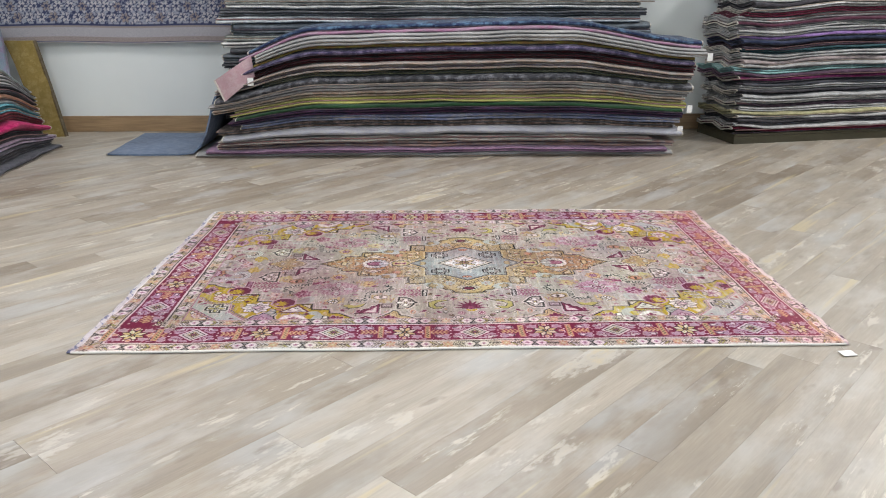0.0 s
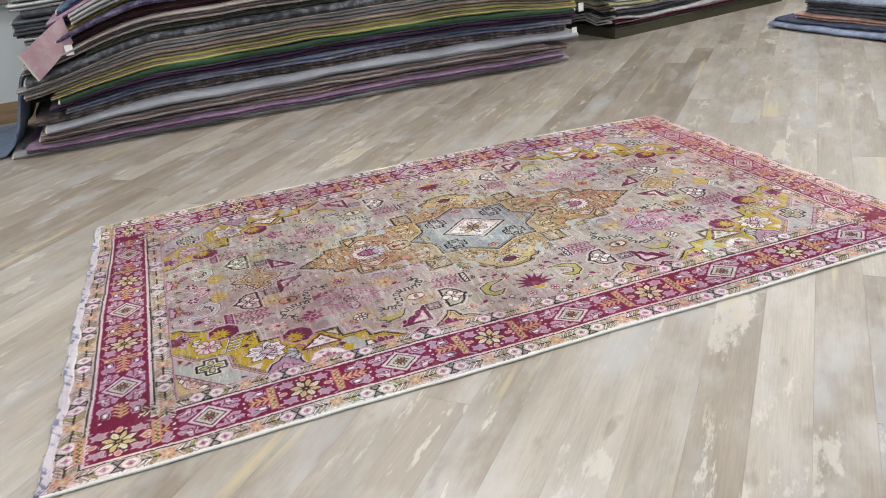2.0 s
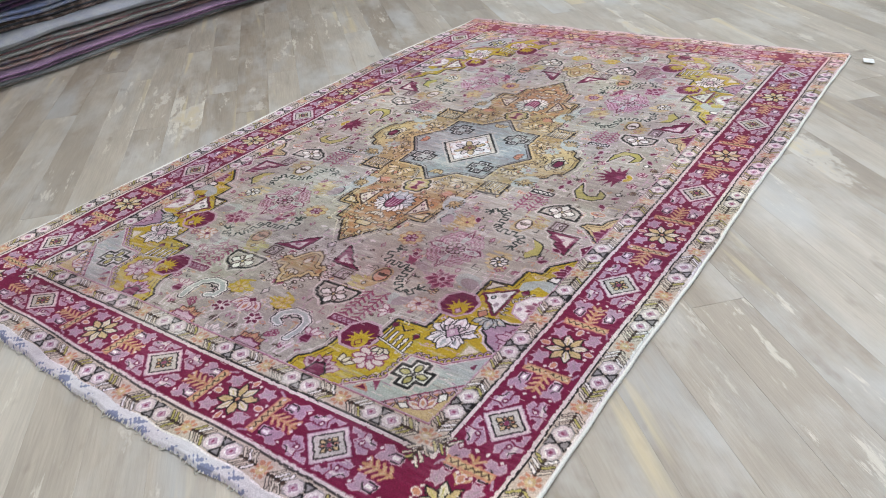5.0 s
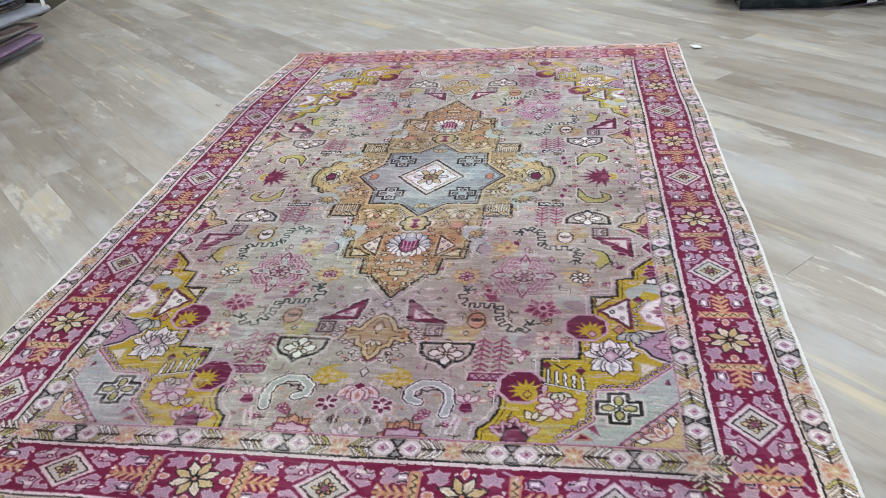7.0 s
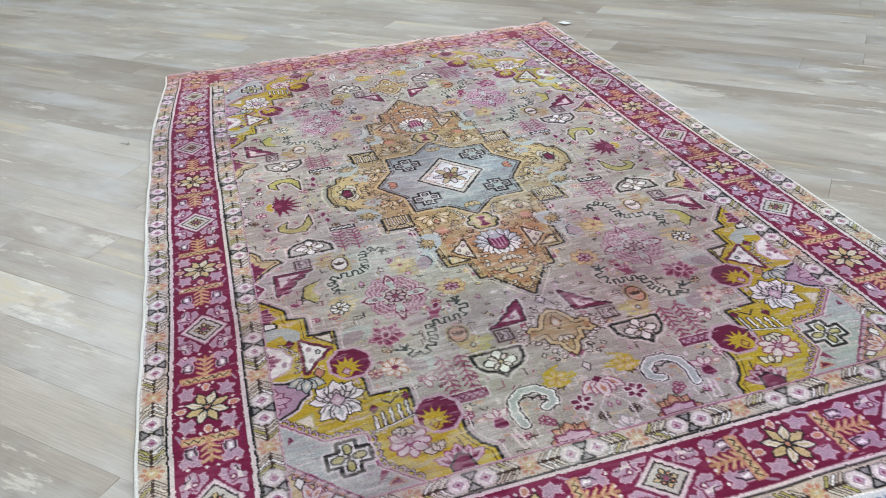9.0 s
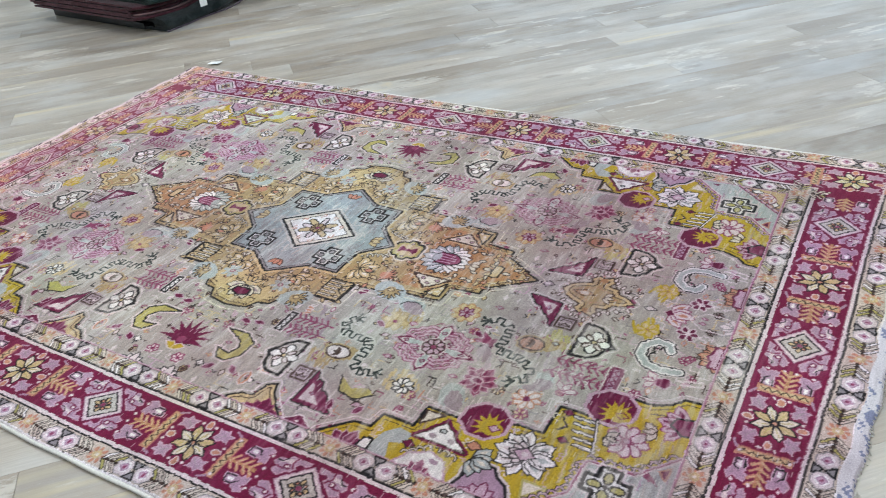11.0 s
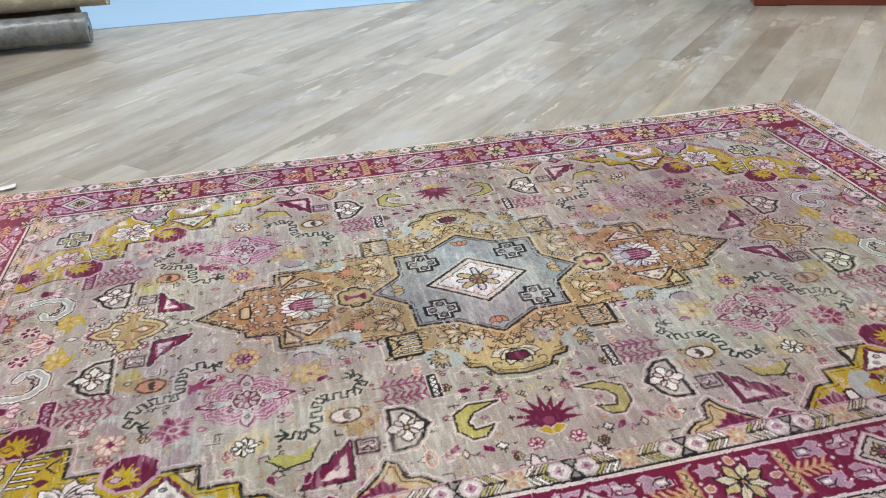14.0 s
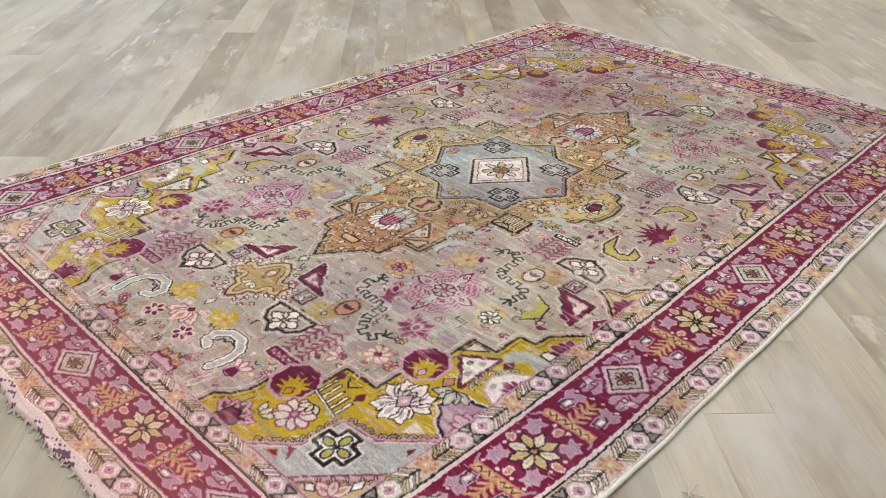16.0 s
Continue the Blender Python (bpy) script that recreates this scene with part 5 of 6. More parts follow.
# colour names, base colour, second colour, thickness, left end, right end
MAIN = [
    ("pale blue-grey", (0.20, 0.23, 0.30), (0.36, 0.38, 0.42), 0.030, -2.00, 1.80),
    ("dusky purple", (0.13, 0.09, 0.12), (0.20, 0.13, 0.16), 0.036, -1.82, 1.74),
    ("brown and pink", (0.22, 0.13, 0.11), (0.34, 0.22, 0.20), 0.044, -1.74, 1.80),
    ("beige", (0.30, 0.24, 0.18), (0.20, 0.13, 0.11), 0.042, -1.70, 1.60),
    ("grey", (0.16, 0.16, 0.165), (0.24, 0.24, 0.25), 0.052, -1.66, 1.83),
    ("dark brown", (0.10, 0.075, 0.06), (0.17, 0.13, 0.11), 0.040, -1.72, 1.80),
    ("slate blue", (0.11, 0.12, 0.17), (0.24, 0.24, 0.34), 0.044, -1.52, 1.84),
    ("plum", (0.10, 0.055, 0.095), (0.06, 0.06, 0.10), 0.046, -1.60, 1.84),
    ("dark green", (0.025, 0.07, 0.03), (0.05, 0.10, 0.05), 0.030, -1.56, 1.86),
    ("olive yellow", (0.25, 0.215, 0.085), (0.17, 0.15, 0.075), 0.044, -1.58, 1.90),
    ("brown-grey", (0.15, 0.115, 0.09), (0.22, 0.18, 0.15), 0.040, -1.84, 1.88),
    ("stone grey", (0.24, 0.22, 0.19), (0.16, 0.14, 0.13), 0.044, -1.86, 1.92),
    ("dark grey", (0.085, 0.085, 0.09), (0.14, 0.14, 0.14), 0.056, -1.80, 1.93),
    ("dark moss", (0.06, 0.07, 0.045), (0.13, 0.12, 0.08), 0.030, -1.42, 1.90),
    ("grey-brown", (0.19, 0.15, 0.125), (0.28, 0.24, 0.21), 0.052, -1.80, 1.93),
    ("rust and purple", (0.13, 0.04, 0.045), (0.07, 0.045, 0.05), 0.056, -1.52, 1.97),
    ("purple-blue", (0.085, 0.075, 0.13), (0.15, 0.13, 0.20), 0.036, -1.58, 1.94),
    ("ochre-edged brown", (0.17, 0.11, 0.055), (0.28, 0.18, 0.07), 0.026, -1.50, 1.96),
    ("grey-green", (0.21, 0.22, 0.21), (0.30, 0.31, 0.29), 0.064, -1.46, 2.02),
    ("rose pink", (0.22, 0.14, 0.16), (0.20, 0.09, 0.13), 0.026, -1.60, 1.98),
    ("navy blue", (0.04, 0.055, 0.11), (0.09, 0.13, 0.22), 0.034, -1.55, 2.00),
]
z = 0.004
for k, (colour, c1, c2, th, xa, xb) in enumerate(MAIN):
    th *= 1.2
    xa, xb = xa - (0.13 if 0 < k < 10 else 0.03), xb + (0.04 if k < 8 else 0)
    rnd = random.Random(k)
    ob = folded_rug(f"{colour} wool rug folded double in a tall pile", "folded rugs in the long pile", xa, xb, 0.62, z, th, bend_main, cloth_of(vivid(c1), vivid(c2)), 2.56 + rnd.uniform(-0.05, 0.05), k, None, (k % 2 == 0, k % 4 == 0))
    if k in (5, 9, 15, 18):
        side = -1 if k == 15 else 1
        tag_card(ob, pose(xb + 0.01 if side > 0 else xa + 0.02, 2.50, bend_main(xb if side > 0 else xa, z + th / 2) - 0.02, 90, 0, 10), 0.045, 0.06)
    z += th * 0.985
MAIN_TOP = z

# grey rugs piled behind, against the wall
z = 0.0
BACK = [("light grey", (0.46, 0.47, 0.46)), ("charcoal", (0.075, 0.08, 0.09)), ("silver grey", (0.36, 0.39, 0.41)), ("slate", (0.12, 0.14, 0.16)), ("green-grey", (0.25, 0.27, 0.25)), ("pale grey", (0.54, 0.55, 0.54))]
k = 0
while z < 1.62:
    rnd = random.Random(k + 50)
    colour, c1 = BACK[(k * 5 + k // 6) % 6] if k > 14 else BACK[(1, 3, 1, 0)[k % 4]]
    th = rnd.uniform(0.045, 0.062)
    folded_rug(f"{colour} wool rug folded double against the wall", "folded rugs behind the long pile", -1.88 + rnd.uniform(-0.05, 0.09), 1.70 + rnd.uniform(-0.06, 0.06), 0.55, z, th, lambda x, h: h, cloth_of(c1), 3.16 + rnd.uniform(-0.02, 0.02), k + 50, None, (k % 2 == 1, k % 3 == 0))
    z += th
    k += 1

# pile on a plinth, standing at an angle
P2 = pose(2.49, 2.985, 0, 0, 0, 10.5)
base = tagged(new("plinth"), "low dark olive wooden plinth under a pile of rugs", "plinth")
base.matrix_world = P2
part("top_board", block(bmesh.new(), 0.0, 0.0, 0.065, 2.05, 0.62, 0.085, None, 0.003), PLINTH, base)
part("front_board", block(bmesh.new(), 0.0, 0.0, 0.0, 2.05, 0.02, 0.064), PLINTH, base)
for s in (0.0, 2.03):
    part("side_board", block(bmesh.new(), s, 0.021, 0.0, s + 0.02, 0.62, 0.064), PLINTH, base)


def bend_two(x, h):
    rise = 0.07 * float(ease(np.array(x), 0.1, 1.0)) - 0.16 * float(ease(np.array(x), 1.45, 2.05))
    return max(0.086, 0.086 + (h - 0.086) * (1 + rise))


SECOND = [("crimson", (0.16, 0.02, 0.05)), ("pale grey", (0.46, 0.46, 0.46)), ("charcoal", (0.06, 0.055, 0.06)), ("stone", (0.34, 0.32, 0.31)), ("moss grey", (0.17, 0.16, 0.10)), ("silver grey", (0.33, 0.34, 0.35)),
          ("dark plum", (0.07, 0.045, 0.06)), ("pale blue-grey", (0.40, 0.43, 0.45)), ("grey-blue", (0.20, 0.22, 0.26)), ("charcoal", (0.06, 0.055, 0.06)), ("light blue-grey", (0.38, 0.42, 0.47)), ("deep grey", (0.10, 0.10, 0.11)),
          ("raspberry", (0.17, 0.035, 0.10)), ("plum grey", (0.13, 0.08, 0.11)), ("teal", (0.13, 0.21, 0.24)), ("stone", (0.34, 0.32, 0.31)), ("rust pink", (0.28, 0.17, 0.16)), ("pale grey", (0.46, 0.46, 0.46)),
          ("dark teal", (0.06, 0.13, 0.14)), ("dark plum", (0.07, 0.045, 0.06)), ("navy", (0.04, 0.05, 0.09)), ("violet", (0.13, 0.09, 0.18)), ("lilac grey", (0.28, 0.25, 0.30)), ("silver", (0.38, 0.38, 0.39)), ("wine", (0.10, 0.035, 0.055)), ("pink grey", (0.25, 0.20, 0.21))]
z = 0.088
k = 0
while z < 1.35:
    rnd = random.Random(k + 200)
    colour, c1 = SECOND[k % len(SECOND)]
    th = rnd.uniform(0.030, 0.046)
    short = 0.45 * (k in (6, 10, 15))
    back = 0.004 * k if k < 18 else 0.07
    folded_rug(f"{colour} wool rug folded flat in a pile on a plinth", "folded rugs on the plinth", 0.0 - 0.05 * math.sin(k * 0.6) * (z > 0.5) + rnd.uniform(-0.03, 0.04), 2.0 - short + rnd.uniform(-0.04, 0.05), 0.60, z, th, bend_two, cloth_of(vivid(c1)), 0.03 + back + rnd.uniform(-0.008, 0.012), k + 200, P2, (k % 3 == 0, False), 0.016)
    z += th * 0.99
    k += 1


# pile beside the olive rug: folds face the room
LEFT = [("dark grey", (0.10, 0.10, 0.11), 0.05), ("charcoal", (0.06, 0.055, 0.06), 0.07), ("mauve grey", (0.17, 0.14, 0.16), 0.05), ("black-brown", (0.05, 0.04, 0.045), 0.06), ("crimson", (0.26, 0.015, 0.06), 0.08), ("dark red", (0.17, 0.02, 0.035), 0.06),
        ("teal", (0.07, 0.15, 0.18), 0.06), ("pale pink", (0.42, 0.34, 0.32), 0.03), ("rust", (0.27, 0.11, 0.08), 0.05), ("charcoal", (0.06, 0.055, 0.06), 0.055), ("grey", (0.20, 0.20, 0.21), 0.05), ("white-grey", (0.46, 0.46, 0.45), 0.04), ("aqua", (0.20, 0.34, 0.38), 0.04)]
PL = pose(-3.33, 1.35, 0, 0, 0, 90)
z = 0.002
for k, (colour, c1, th) in enumerate(LEFT):
    rnd = random.Random(k + 300)
    folded_rug(f"{colour} wool rug folded in a short pile", "folded rugs in the side pile", 0.0, 1.66 - 0.012 * k + rnd.uniform(-0.05, 0.05), 0.8, z, th * 1.08, lambda x, h: max(0.002, h * (1 - 0.40 * float(ease(np.array(x), 1.0, 1.7)))), cloth_of(vivid(c1)), 0.01 + 0.008 * k + rnd.uniform(-0.02, 0.02), k + 300, PL, (False, True))
    z += th * 1.07

# low pile by the plinth
P4 = pose(3.56, 2.46, 0, 0, 0, -82)
z = 0.002
for k, (colour, c1, th, xa) in enumerate([("pale denim blue", (0.20, 0.24, 0.34), 0.05, 0.0), ("navy", (0.05, 0.06, 0.11), 0.03, 0.03), ("salmon", (0.42, 0.25, 0.20), 0.04, 0.22), ("dark grey", (0.08, 0.085, 0.10), 0.08, 0.26), ("blue-grey", (0.16, 0.19, 0.25), 0.06, 0.30), ("bright green", (0.03, 0.22, 0.07), 0.045, 0.36)]):
    folded_rug(f"{colour} rug folded on a low pile on the floor", "folded rugs on the low pile", xa, 1.5, 0.8, z, th, lambda x, h: h, cloth_of(c1), 0.03 * k, k + 400, P4, (True, False))
    z += th
P5 = pose(4.62, 2.72, 0, 0, 0, -60)
z = 0.002
for k, (colour, c1, th) in enumerate([("dark green", (0.02, 0.06, 0.04), 0.07), ("black-grey", (0.035, 0.035, 0.04), 0.10), ("dark grey", (0.06, 0.06, 0.065), 0.10), ("bright pink", (0.55, 0.16, 0.33), 0.09), ("wine", (0.10, 0.03, 0.06), 0.08)]):
    folded_rug(f"{colour} rug folded on a heap by the wall", "folded rugs on the far heap", -0.25, 0.9, 0.6, z, th, lambda x, h: h, cloth_of(c1), 0.02 * (k % 3), k + 430, P5, (False, False))
    z += th

# dark heap with hanging tags
P6 = pose(2.13, -1.22, 0, 0, 0, -94)
z = 0.035
for k, (colour, c1, th, xa, xb, fr) in enumerate([("black-green", (0.005, 0.009, 0.009), 0.10, 0.12, 1.0, 0.0), ("dark wine", (0.045, 0.008, 0.014), 0.08, 0.0, 1.35, 0.05), ("dark green", (0.006, 0.018, 0.015), 0.10, 0.10, 1.30, 0.0), ("black-brown", (0.02, 0.014, 0.014), 0.10, 0.3, 1.5, 0.03), ("deep purple", (0.06, 0.016, 0.065), 0.11, 0.7, 1.62, -0.02), ("dark red-brown", (0.08, 0.02, 0.018), 0.10, -0.08, 0.8, 0.08), ("black-green", (0.006, 0.010, 0.010), 0.12, 0.1, 1.5, 0.04)]):
    ob = folded_rug(f"{colour} wool rug slumped on a dark heap", "dark rugs in the heap", xa, xb, 0.95, z, th, lambda x, h: max(0.004, (h - 0.035 * (1 + math.sin(x * 5.0)) * (h < 0.4)) * (1 - 0.45 * float(ease(np.array(x), 0.85, 1.6)))), cloth_of(c1), fr, k + 500, P6)
    rnd = random.Random(k + 60)
    for j in range(2):
        tx = rnd.uniform(xa + 0.1, xb - 0.1)
        tag_card(ob, pose(tx, fr - 0.055, z + th * 0.5 - 0.03, 80, rnd.uniform(-30, 30), rnd.uniform(-20, 20)), 0.045, 0.065)
    z += th * 0.9
boards = tagged(new("pallet"), "dark low board under a heap of rugs", "pallet")
boards.matrix_world = P6
part("board", block(bmesh.new(), 0.12, 0.10, 0.0, 1.5, 0.95, 0.034), BLACK, boards)


# rolled rugs by the blue wall
def rolled_rug(label, x0, x1, y, zc, r, mat, seed):
    rnd = random.Random(seed)
    turns = 3.2
    path = []
    for k in range(84):
        a = turns * math.tau * k / 83
        rr = 0.018 + (r - 0.026) * k / 83
        path.append((math.cos(a + seed) * rr, math.sin(a + seed) * rr))
    ring = strip_ring(path, (r - 0.02) / turns * 0.75)
    rings = []
    for k in range(13):
        x = x0 + (x1 - x0) * k / 12
        s = 1 + 0.03 * math.sin(k * 1.9 + seed)
        rings.append([(x, y + a * s, zc + b * s * 0.97) for a, b in ring])
    ob = smooth(part("rolled_rug", sweep(rings), mat), 50)
    return tagged(ob, label, "rug", "rolled rugs")


WRAP, nt, b = material("clear_wrap_grey", 0.25)
n = noise_of(nt, object_coords(nt), 14.0, 5.0, 0.65)
nt.links.new(ramp(nt, n, [(0.3, (0.10, 0.10, 0.10)), (0.7, (0.26, 0.27, 0.27))]), b.inputs["Base Color"])
bump(nt, b, n, 0.6, 0.01)
rolled_rug("grey rolled rug in shiny plastic wrap on the floor", 1.42, 3.3, -3.01, 0.092, 0.09, WRAP, 1)
rolled_rug("brown rolled rug lying by the wall", 1.50, 3.4, -3.21, 0.10, 0.095, cloth_of((0.16, 0.11, 0.08)), 2)
rolled_rug("cream rolled rug resting on two other rolls", 1.31, 3.3, -3.12, 0.262, 0.095, cloth_of((0.42, 0.37, 0.28)), 3)

# ---- other things along the walls ----


def draped_rug():
    """Blue-grey rug hanging down the end of the pile and out over the floor."""
    path = [(-1.80, 0.52), (-1.84, 0.47), (-1.87, 0.40), (-1.90, 0.30), (-1.94, 0.18), (-2.00, 0.07), (-2.07, 0.022), (-2.16, 0.012), (-2.45, 0.011), (-2.76, 0.011)]
    ring = strip_ring(path, 0.014)
    rings = []
    for k in range(21):
        y = 2.64 + 0.92 * k / 20
        rings.append([(x + 0.012 * math.sin(y * 9) * (h > 0.03) - 0.02 * (k / 20) * (x < -2.2), y + 0.01 * math.sin(x * 6), h + (0.002 * math.sin(y * 11 + x * 5) if h < 0.03 else 0)) for x, h in ring])
    ob = smooth(part("draped_rug", sweep(rings), cloth("blue_grey_wool", (0.12, 0.165, 0.25), (0.20, 0.25, 0.34), 24.0)), 50)
    tagged(ob, "blue-grey rug hanging off a pile and spread over the floor", "rug")
    part("end_binding", block(bmesh.new(), -2.775, 2.65, 0.002, -2.76, 3.56, 0.022, None, 0.003), COTTON, ob, "white bound end")


draped_rug()


def flap():
    """A corner of a pink rug that hangs out of the pile."""
    top, left, low, right = Vector((-1.52, 2.535, 0.80)), Vector((-1.80, 2.50, 0.62)), Vector((-1.73, 2.49, 0.46)), Vector((-1.50, 2.53, 0.64))
    rings = []
    for k in range(9):
        f = k / 8
        a, c = top.lerp(left, f), right.lerp(low, f)
        sag = 0.02 * math.sin(f * math.pi)
        rings.append([(a.x, a.y - sag, a.z), (c.x, c.y - sag, c.z), (c.x, c.y - sag + 0.012, c.z), (a.x, a.y - sag + 0.012, a.z)])
    ob = part("folded_rug", sweep(rings), cloth_of((0.46, 0.30, 0.33), (0.52, 0.40, 0.42)))
    tagged(ob, "pale pink rug corner hanging out of the pile", "rug", "folded rugs in the long pile")
    part("end_binding", sweep([[(-1.80, 2.496, 0.622), (-1.812, 2.496, 0.618), (-1.812, 2.516, 0.618), (-1.80, 2.516, 0.622)], [(-1.73, 2.486, 0.46), (-1.742, 2.486, 0.456), (-1.742, 2.506, 0.456), (-1.73, 2.506, 0.46)]]), COTTON, ob, "pale bound end")


flap()


def leaning_rug(label, top, foot, y, thick, mat):
    """A stiff rug leaning sideways: top and foot are its x ranges, with the height."""
    (ta, tb, tz), (fa, fb) = top, foot
    rings = []
    for k in range(13):
        f = k / 12
        g = f ** 1.25
        a, c, h = fa + (ta - fa) * g, fb + (tb - fb) * g, tz * f
        yy = y + 0.10 * f + 0.01 * math.sin(f * 9)
        rings.append([(a, yy, h), ((a + c) / 2, yy - 0.025, h), (c, yy, h), (c, yy + thick, h), ((a + c) / 2, yy + thick - 0.025, h), (a, yy + thick, h)])
    return tagged(smooth(part("leaning_rug", sweep(rings), mat), 40), label, "rug")


olive = leaning_rug("olive-gold rug leaning against the grey wall", (-3.92, -3.66, 0.84), (-3.66, -3.46), 3.50, 0.03, cloth_of((0.22, 0.16, 0.05), (0.30, 0.23, 0.09)))
part("edge_binding", sweep([[(-3.462, 3.495, 0.0), (-3.448, 3.495, 0.0), (-3.448, 3.545, 0.0), (-3.462, 3.545, 0.0)], [(-3.535, 3.53, 0.34), (-3.521, 3.53, 0.34), (-3.521, 3.58, 0.34), (-3.535, 3.58, 0.34)], [(-3.662, 3.60, 0.84), (-3.648, 3.60, 0.84), (-3.648, 3.645, 0.84), (-3.662, 3.645, 0.84)]]), cloth_of((0.10, 0.075, 0.04)), olive)
leaning_rug("lilac-grey rug leaning in the corner", (-4.30, -3.90, 0.98), (-4.20, -3.80), 3.40, 0.04, cloth_of((0.26, 0.22, 0.32), (0.20, 0.30, 0.36)))

# desk of dark red wood
desk = tagged(new("desk"), "dark red mahogany desk front standing on the oak floor", "desk")
desk.matrix_world = pose(-2.33, -2.51, 0, 0, 0, 156.5)
part("corner_post", block(bmesh.new(), 0.0, -0.05, 0.0, 0.19, 0.14, 0.78, pose(0, 0, 0), 0.006), MAHOGANY, desk)
part("front_panel", block(bmesh.new(), 0.19, -0.012, 0.012, 1.95, 0.02, 0.76, pose(0, 0, 0), 0.003), MAHOGANY, desk)
part("plinth_board", block(bmesh.new(), 0.191, -0.03, 0.0, 1.95, -0.013, 0.09, pose(0, 0, 0), 0.004), MAHOGANY, desk)
part("corner_post", block(bmesh.new(), 1.951, -0.05, 0.0, 2.14, 0.14, 0.78, pose(0, 0, 0), 0.006), MAHOGANY, desk)
part("desk_top", block(bmesh.new(), -0.04, -0.09, 0.781, 2.18, 0.18, 0.82, pose(0, 0, 0), 0.006), MAHOGANY, desk)

# cable and a small black adapter on the floor by the blue wall
cu = bpy.data.curves.new("power_cable", "CURVE")
cu.dimensions, cu.bevel_depth, cu.bevel_resolution = "3D", 0.003, 2
sp = cu.splines.new("NURBS")
pts = [(-1.38, -3.02), (-1.50, -3.10), (-1.62, -3.04), (-1.72, -3.11), (-1.84, -3.16), (-1.96, -3.12)]
sp.points.add(len(pts) - 1)
for p, (x, y) in zip(sp.points, pts):
    p.co = (x, y, 0.004, 1)
sp.use_endpoint_u = True
cable = tagged(new("power_cable", cu), "thin black cable curling over the floor", "cable")
cu.materials.append(BLACK)
ad = tagged(part("power_adapter", block(bmesh.new(), -2.06, -3.16, 0.001, -1.95, -3.09, 0.035, None, 0.006), BLACK), "small black power adapter lying on the floor", "adapter")

# ---- rug hanging on the wall: navy vines on grey ----
knots = np.zeros((150, 280, 3))
QV, QU, CELL = 150, 280, 0.008
GU, GV = np.meshgrid((np.arange(QU) + 0.5) * CELL, (np.arange(QV) + 0.5) * CELL)
dye |= {"ground": np.array((142, 146, 160)) / 255, "navy": np.array((52, 60, 92)) / 255, "mist": np.array((172, 170, 176)) / 255, "taupe": np.array((140, 130, 128)) / 255}
knots[:] = dye["ground"]
rng = random.Random(5)
for r in range(9):
    for c in range(22):
        u, v = 0.05 + c * 0.104 + (r % 2) * 0.052, 0.225 + r * 0.095
        petals(u, v, 6, 0.028, 0.016, 0.012, "mist" if (r + c) % 3 else "taupe", "navy")
        oval(u, v, 0.014, 0.014, "navy")
        for a in range(5):
            t = a * 1.257 + r + c * 0.4
            line(moved([(0.045, 0), (0.058, 0.02), (0.07, 0.012), (0.072, -0.012)], u, v, t), 0.009, "navy")
            oval(u + 0.062 * math.cos(t), v + 0.062 * math.sin(t), 0.014, 0.009, rng.choice(["navy", "ground", "mist"]), t)
knots[GV < 0.17] = dye["navy"]
knots[GV < 0.155] = dye["taupe"]
knots[GV < 0.135] = dye["mist"] * 0.93
knots[GV < 0.055] = dye["taupe"] * 1.02
knots[GV < 0.02] = dye["navy"]
knots[GV < 0.012] = dye["white"]
HX, HZ = np.meshgrid(-4.15 + np.arange(QU) * CELL, 0.815 + np.arange(QV) * CELL)
HZ = HZ + 0.006 * np.sin(HX * 5) * (1 - ease(HZ, 0.8, 1.5))
HY = 3.68 + 0.012 * np.sin(HX * 4.0 + 1.0) + 0.02 * ease(HZ, 0.8, 2.0)
hanging = new("wall_rug", grid_mesh("wall_rug", HX, HY, HZ, knots))
tagged(hanging, "grey rug with navy floral vines hanging on the wall", "rug")
m, nt, b = material("flat_woven_wool", 0.95)
at = nt.nodes.new("ShaderNodeAttribute")
at.attribute_name = "dye"
kn = noise_of(nt, object_coords(nt), 140.0, 3.0, 0.6)
nt.links.new(mix(nt, 0.7, at.outputs["Color"], ramp(nt, kn, [(0.3, grey(0.7)), (0.7, grey(1.25))]), "MULTIPLY"), b.inputs["Base Color"])
bump(nt, b, kn, 0.4, 0.003)
hanging.data.materials.append(m)
boxed("backing", -4.15, 3.715, 0.815, -1.92, 3.735, 2.0, COTTON, hanging)
boxed("hanging_rail", -4.2, 3.70, 1.99, -1.87, 3.76, 2.03, SKIRTING, hanging)

# ---- oak planks ----
TURN, WIDE = 46.3, 0.14
LAY = pose(0, 0, 0, 0, 0, TURN)
LENGTHS = (0.8, 1.2, 1.6, 2.0, 2.5)


def plank_points(a, b, c, d):
    e = 0.0004
    return [(a, c, -0.016), (b, c, -0.016), (b, d, -0.016), (a, d, -0.016), (a, c, -e), (b, c, -e), (b, d, -e), (a, d, -e), (a + e, c + e, 0), (b - e, c + e, 0), (b - e, d - e, 0), (a + e, d - e, 0)]


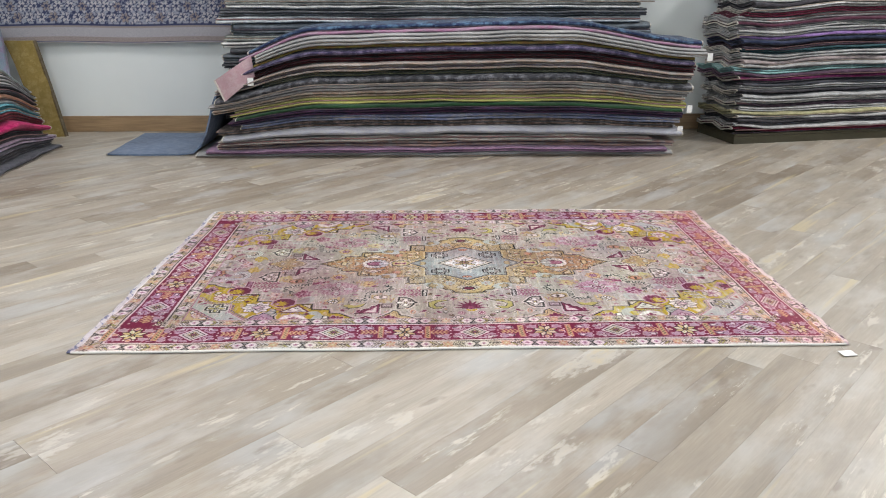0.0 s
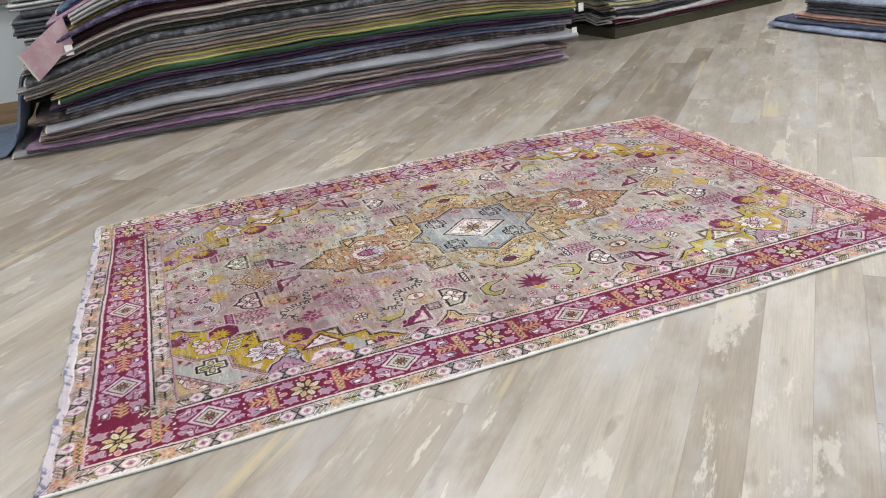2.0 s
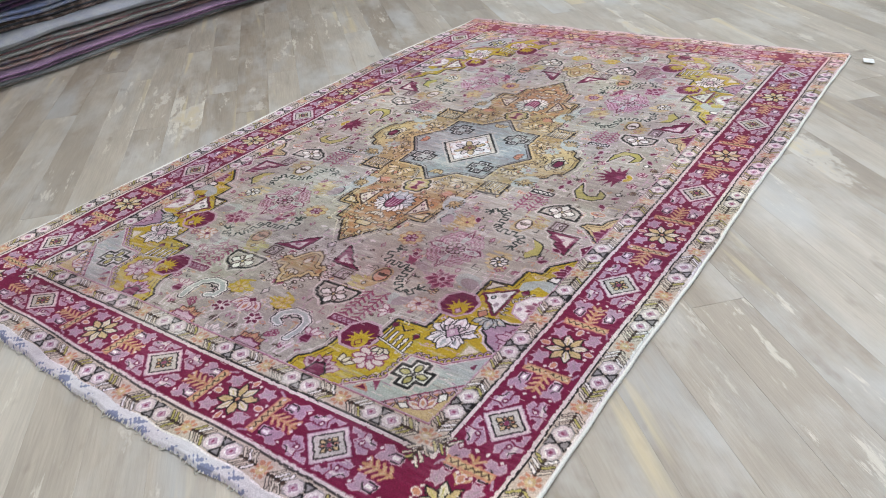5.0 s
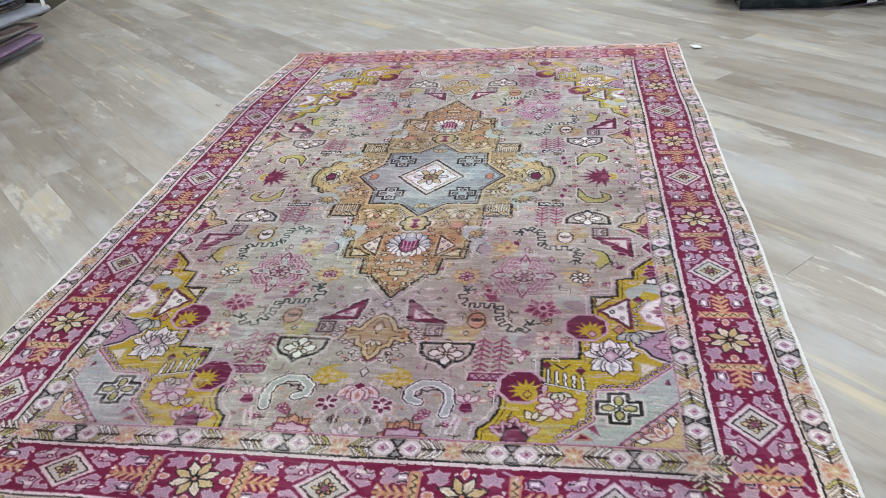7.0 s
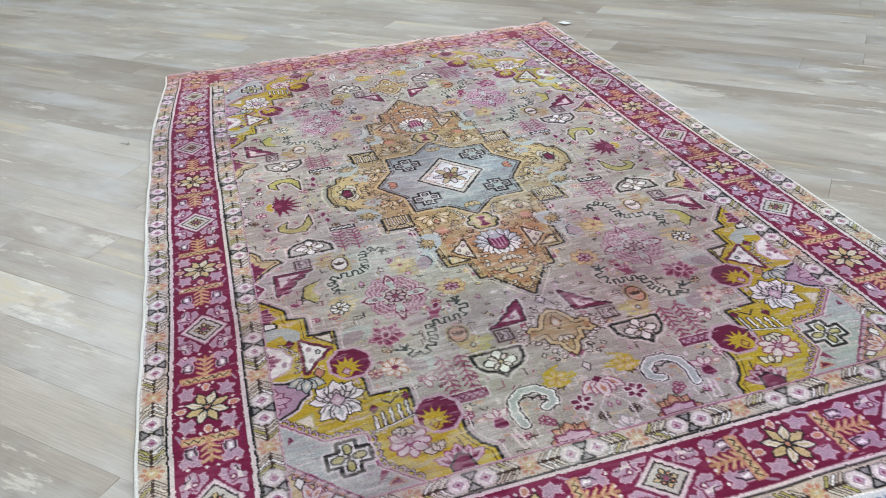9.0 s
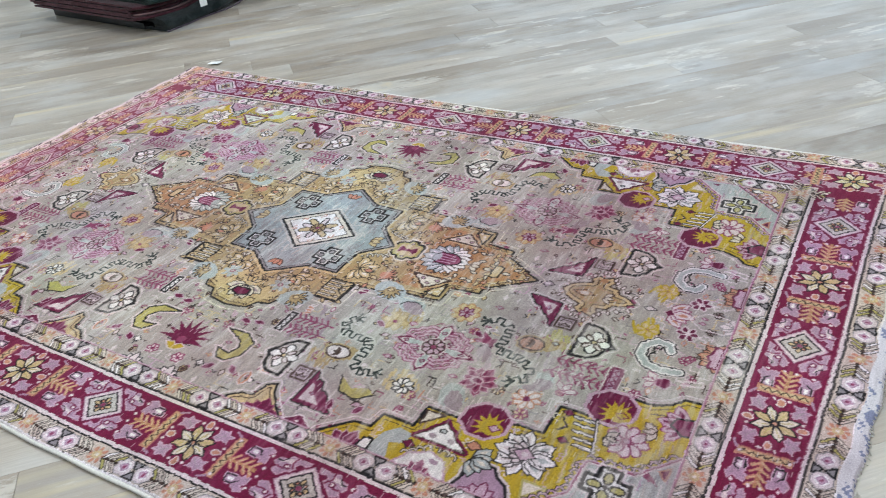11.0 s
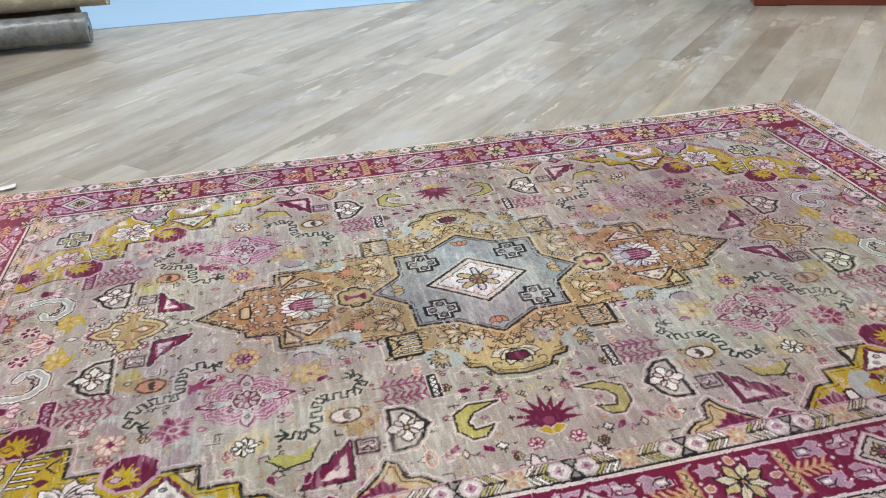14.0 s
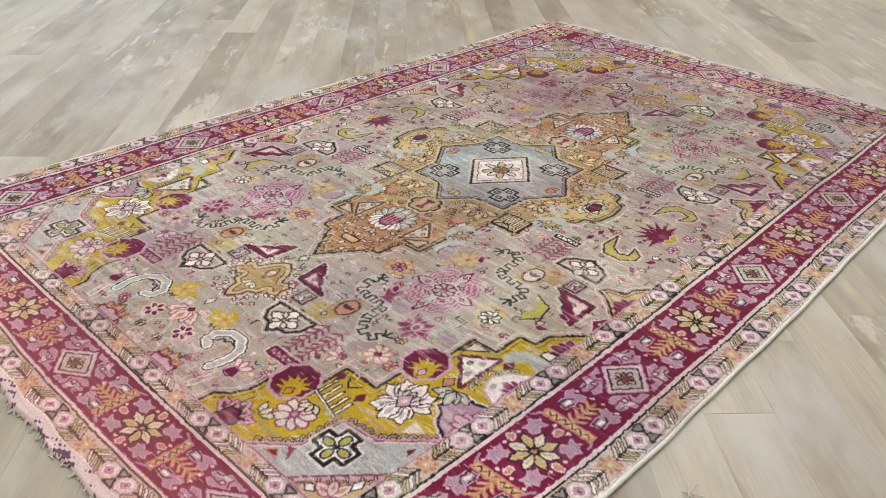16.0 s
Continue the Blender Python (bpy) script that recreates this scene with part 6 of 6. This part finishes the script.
PLANK_FACES = [(0, 1, 5, 4), (1, 2, 6, 5), (2, 3, 7, 6), (3, 0, 4, 7), (4, 5, 9, 8), (5, 6, 10, 9), (6, 7, 11, 10), (7, 4, 8, 11), (8, 9, 10, 11)]
PLANK_MESH = {}
for L in LENGTHS:
    me = bpy.data.meshes.new("plank")
    me.from_pydata(plank_points(0.0004, L - 0.0004, 0.0001, WIDE - 0.0001), [], PLANK_FACES)
    me.materials.append(OAK)
    PLANK_MESH[L] = me
rng = random.Random(21)
laid = []
for row in range(-52, 53):
    s = -8.0 - rng.uniform(0, 1.6)
    while s < 8.0:
        L = rng.choice(LENGTHS)
        mid = LAY @ Vector((s + L / 2, (row + 0.5) * WIDE, 0))
        if -5.7 < mid.x < 6.7 and SEAM - 1.2 < mid.y < 4.6:
            under = abs(mid.x) < 1.1 and abs(mid.y) < 0.55
            laid.append((mid.length + 20 * under, s, row * WIDE, L))
        s += L
laid.sort()


def within(s, c, L):
    ends = [LAY @ Vector((s + a, c + b, 0)) for a in (0, L) for b in (0, WIDE)]
    return all(-5.0 < p.x < 6.0 and SEAM + 0.01 < p.y < NORTH - 0.03 for p in ends)


near = [p for p in laid if within(*p[1:])][:300]
chosen = set(near)
for _, s, c, L in near:
    ob = new("plank", PLANK_MESH[L])
    ob.parent = floor_bed
    ob.matrix_world = LAY @ Matrix.Translation((s, c, 0))
verts, faces = [], []
for _, s, c, L in (p for p in laid if p not in chosen):
    k = len(verts)
    verts += plank_points(s + 0.0004, s + L - 0.0004, c + 0.0001, c + WIDE - 0.0001)
    faces += [tuple(i + k for i in f) for f in PLANK_FACES]
me = bpy.data.meshes.new("planks")
me.from_pydata(verts, [], faces)
bm = bmesh.new()
bm.from_mesh(me)
back = LAY.inverted()
for spot, way in (((-5.06, 0, 0), (-1, 0, 0)), ((6.06, 0, 0), (1, 0, 0)), ((0, NORTH + 0.01, 0), (0, 1, 0)), ((0, SEAM - 0.01, 0), (0, -1, 0))):
    bmesh.ops.bisect_plane(bm, geom=bm.verts[:] + bm.edges[:] + bm.faces[:], plane_co=back @ Vector(spot), plane_no=back.to_3x3() @ Vector(way), clear_outer=True)
bm.to_mesh(me)
bm.free()
me.materials.append(OAK_REST)
rest = tagged(new("planks", me), "old oak planks", kind="stuff")
rest.parent = floor_bed
rest.matrix_world = LAY
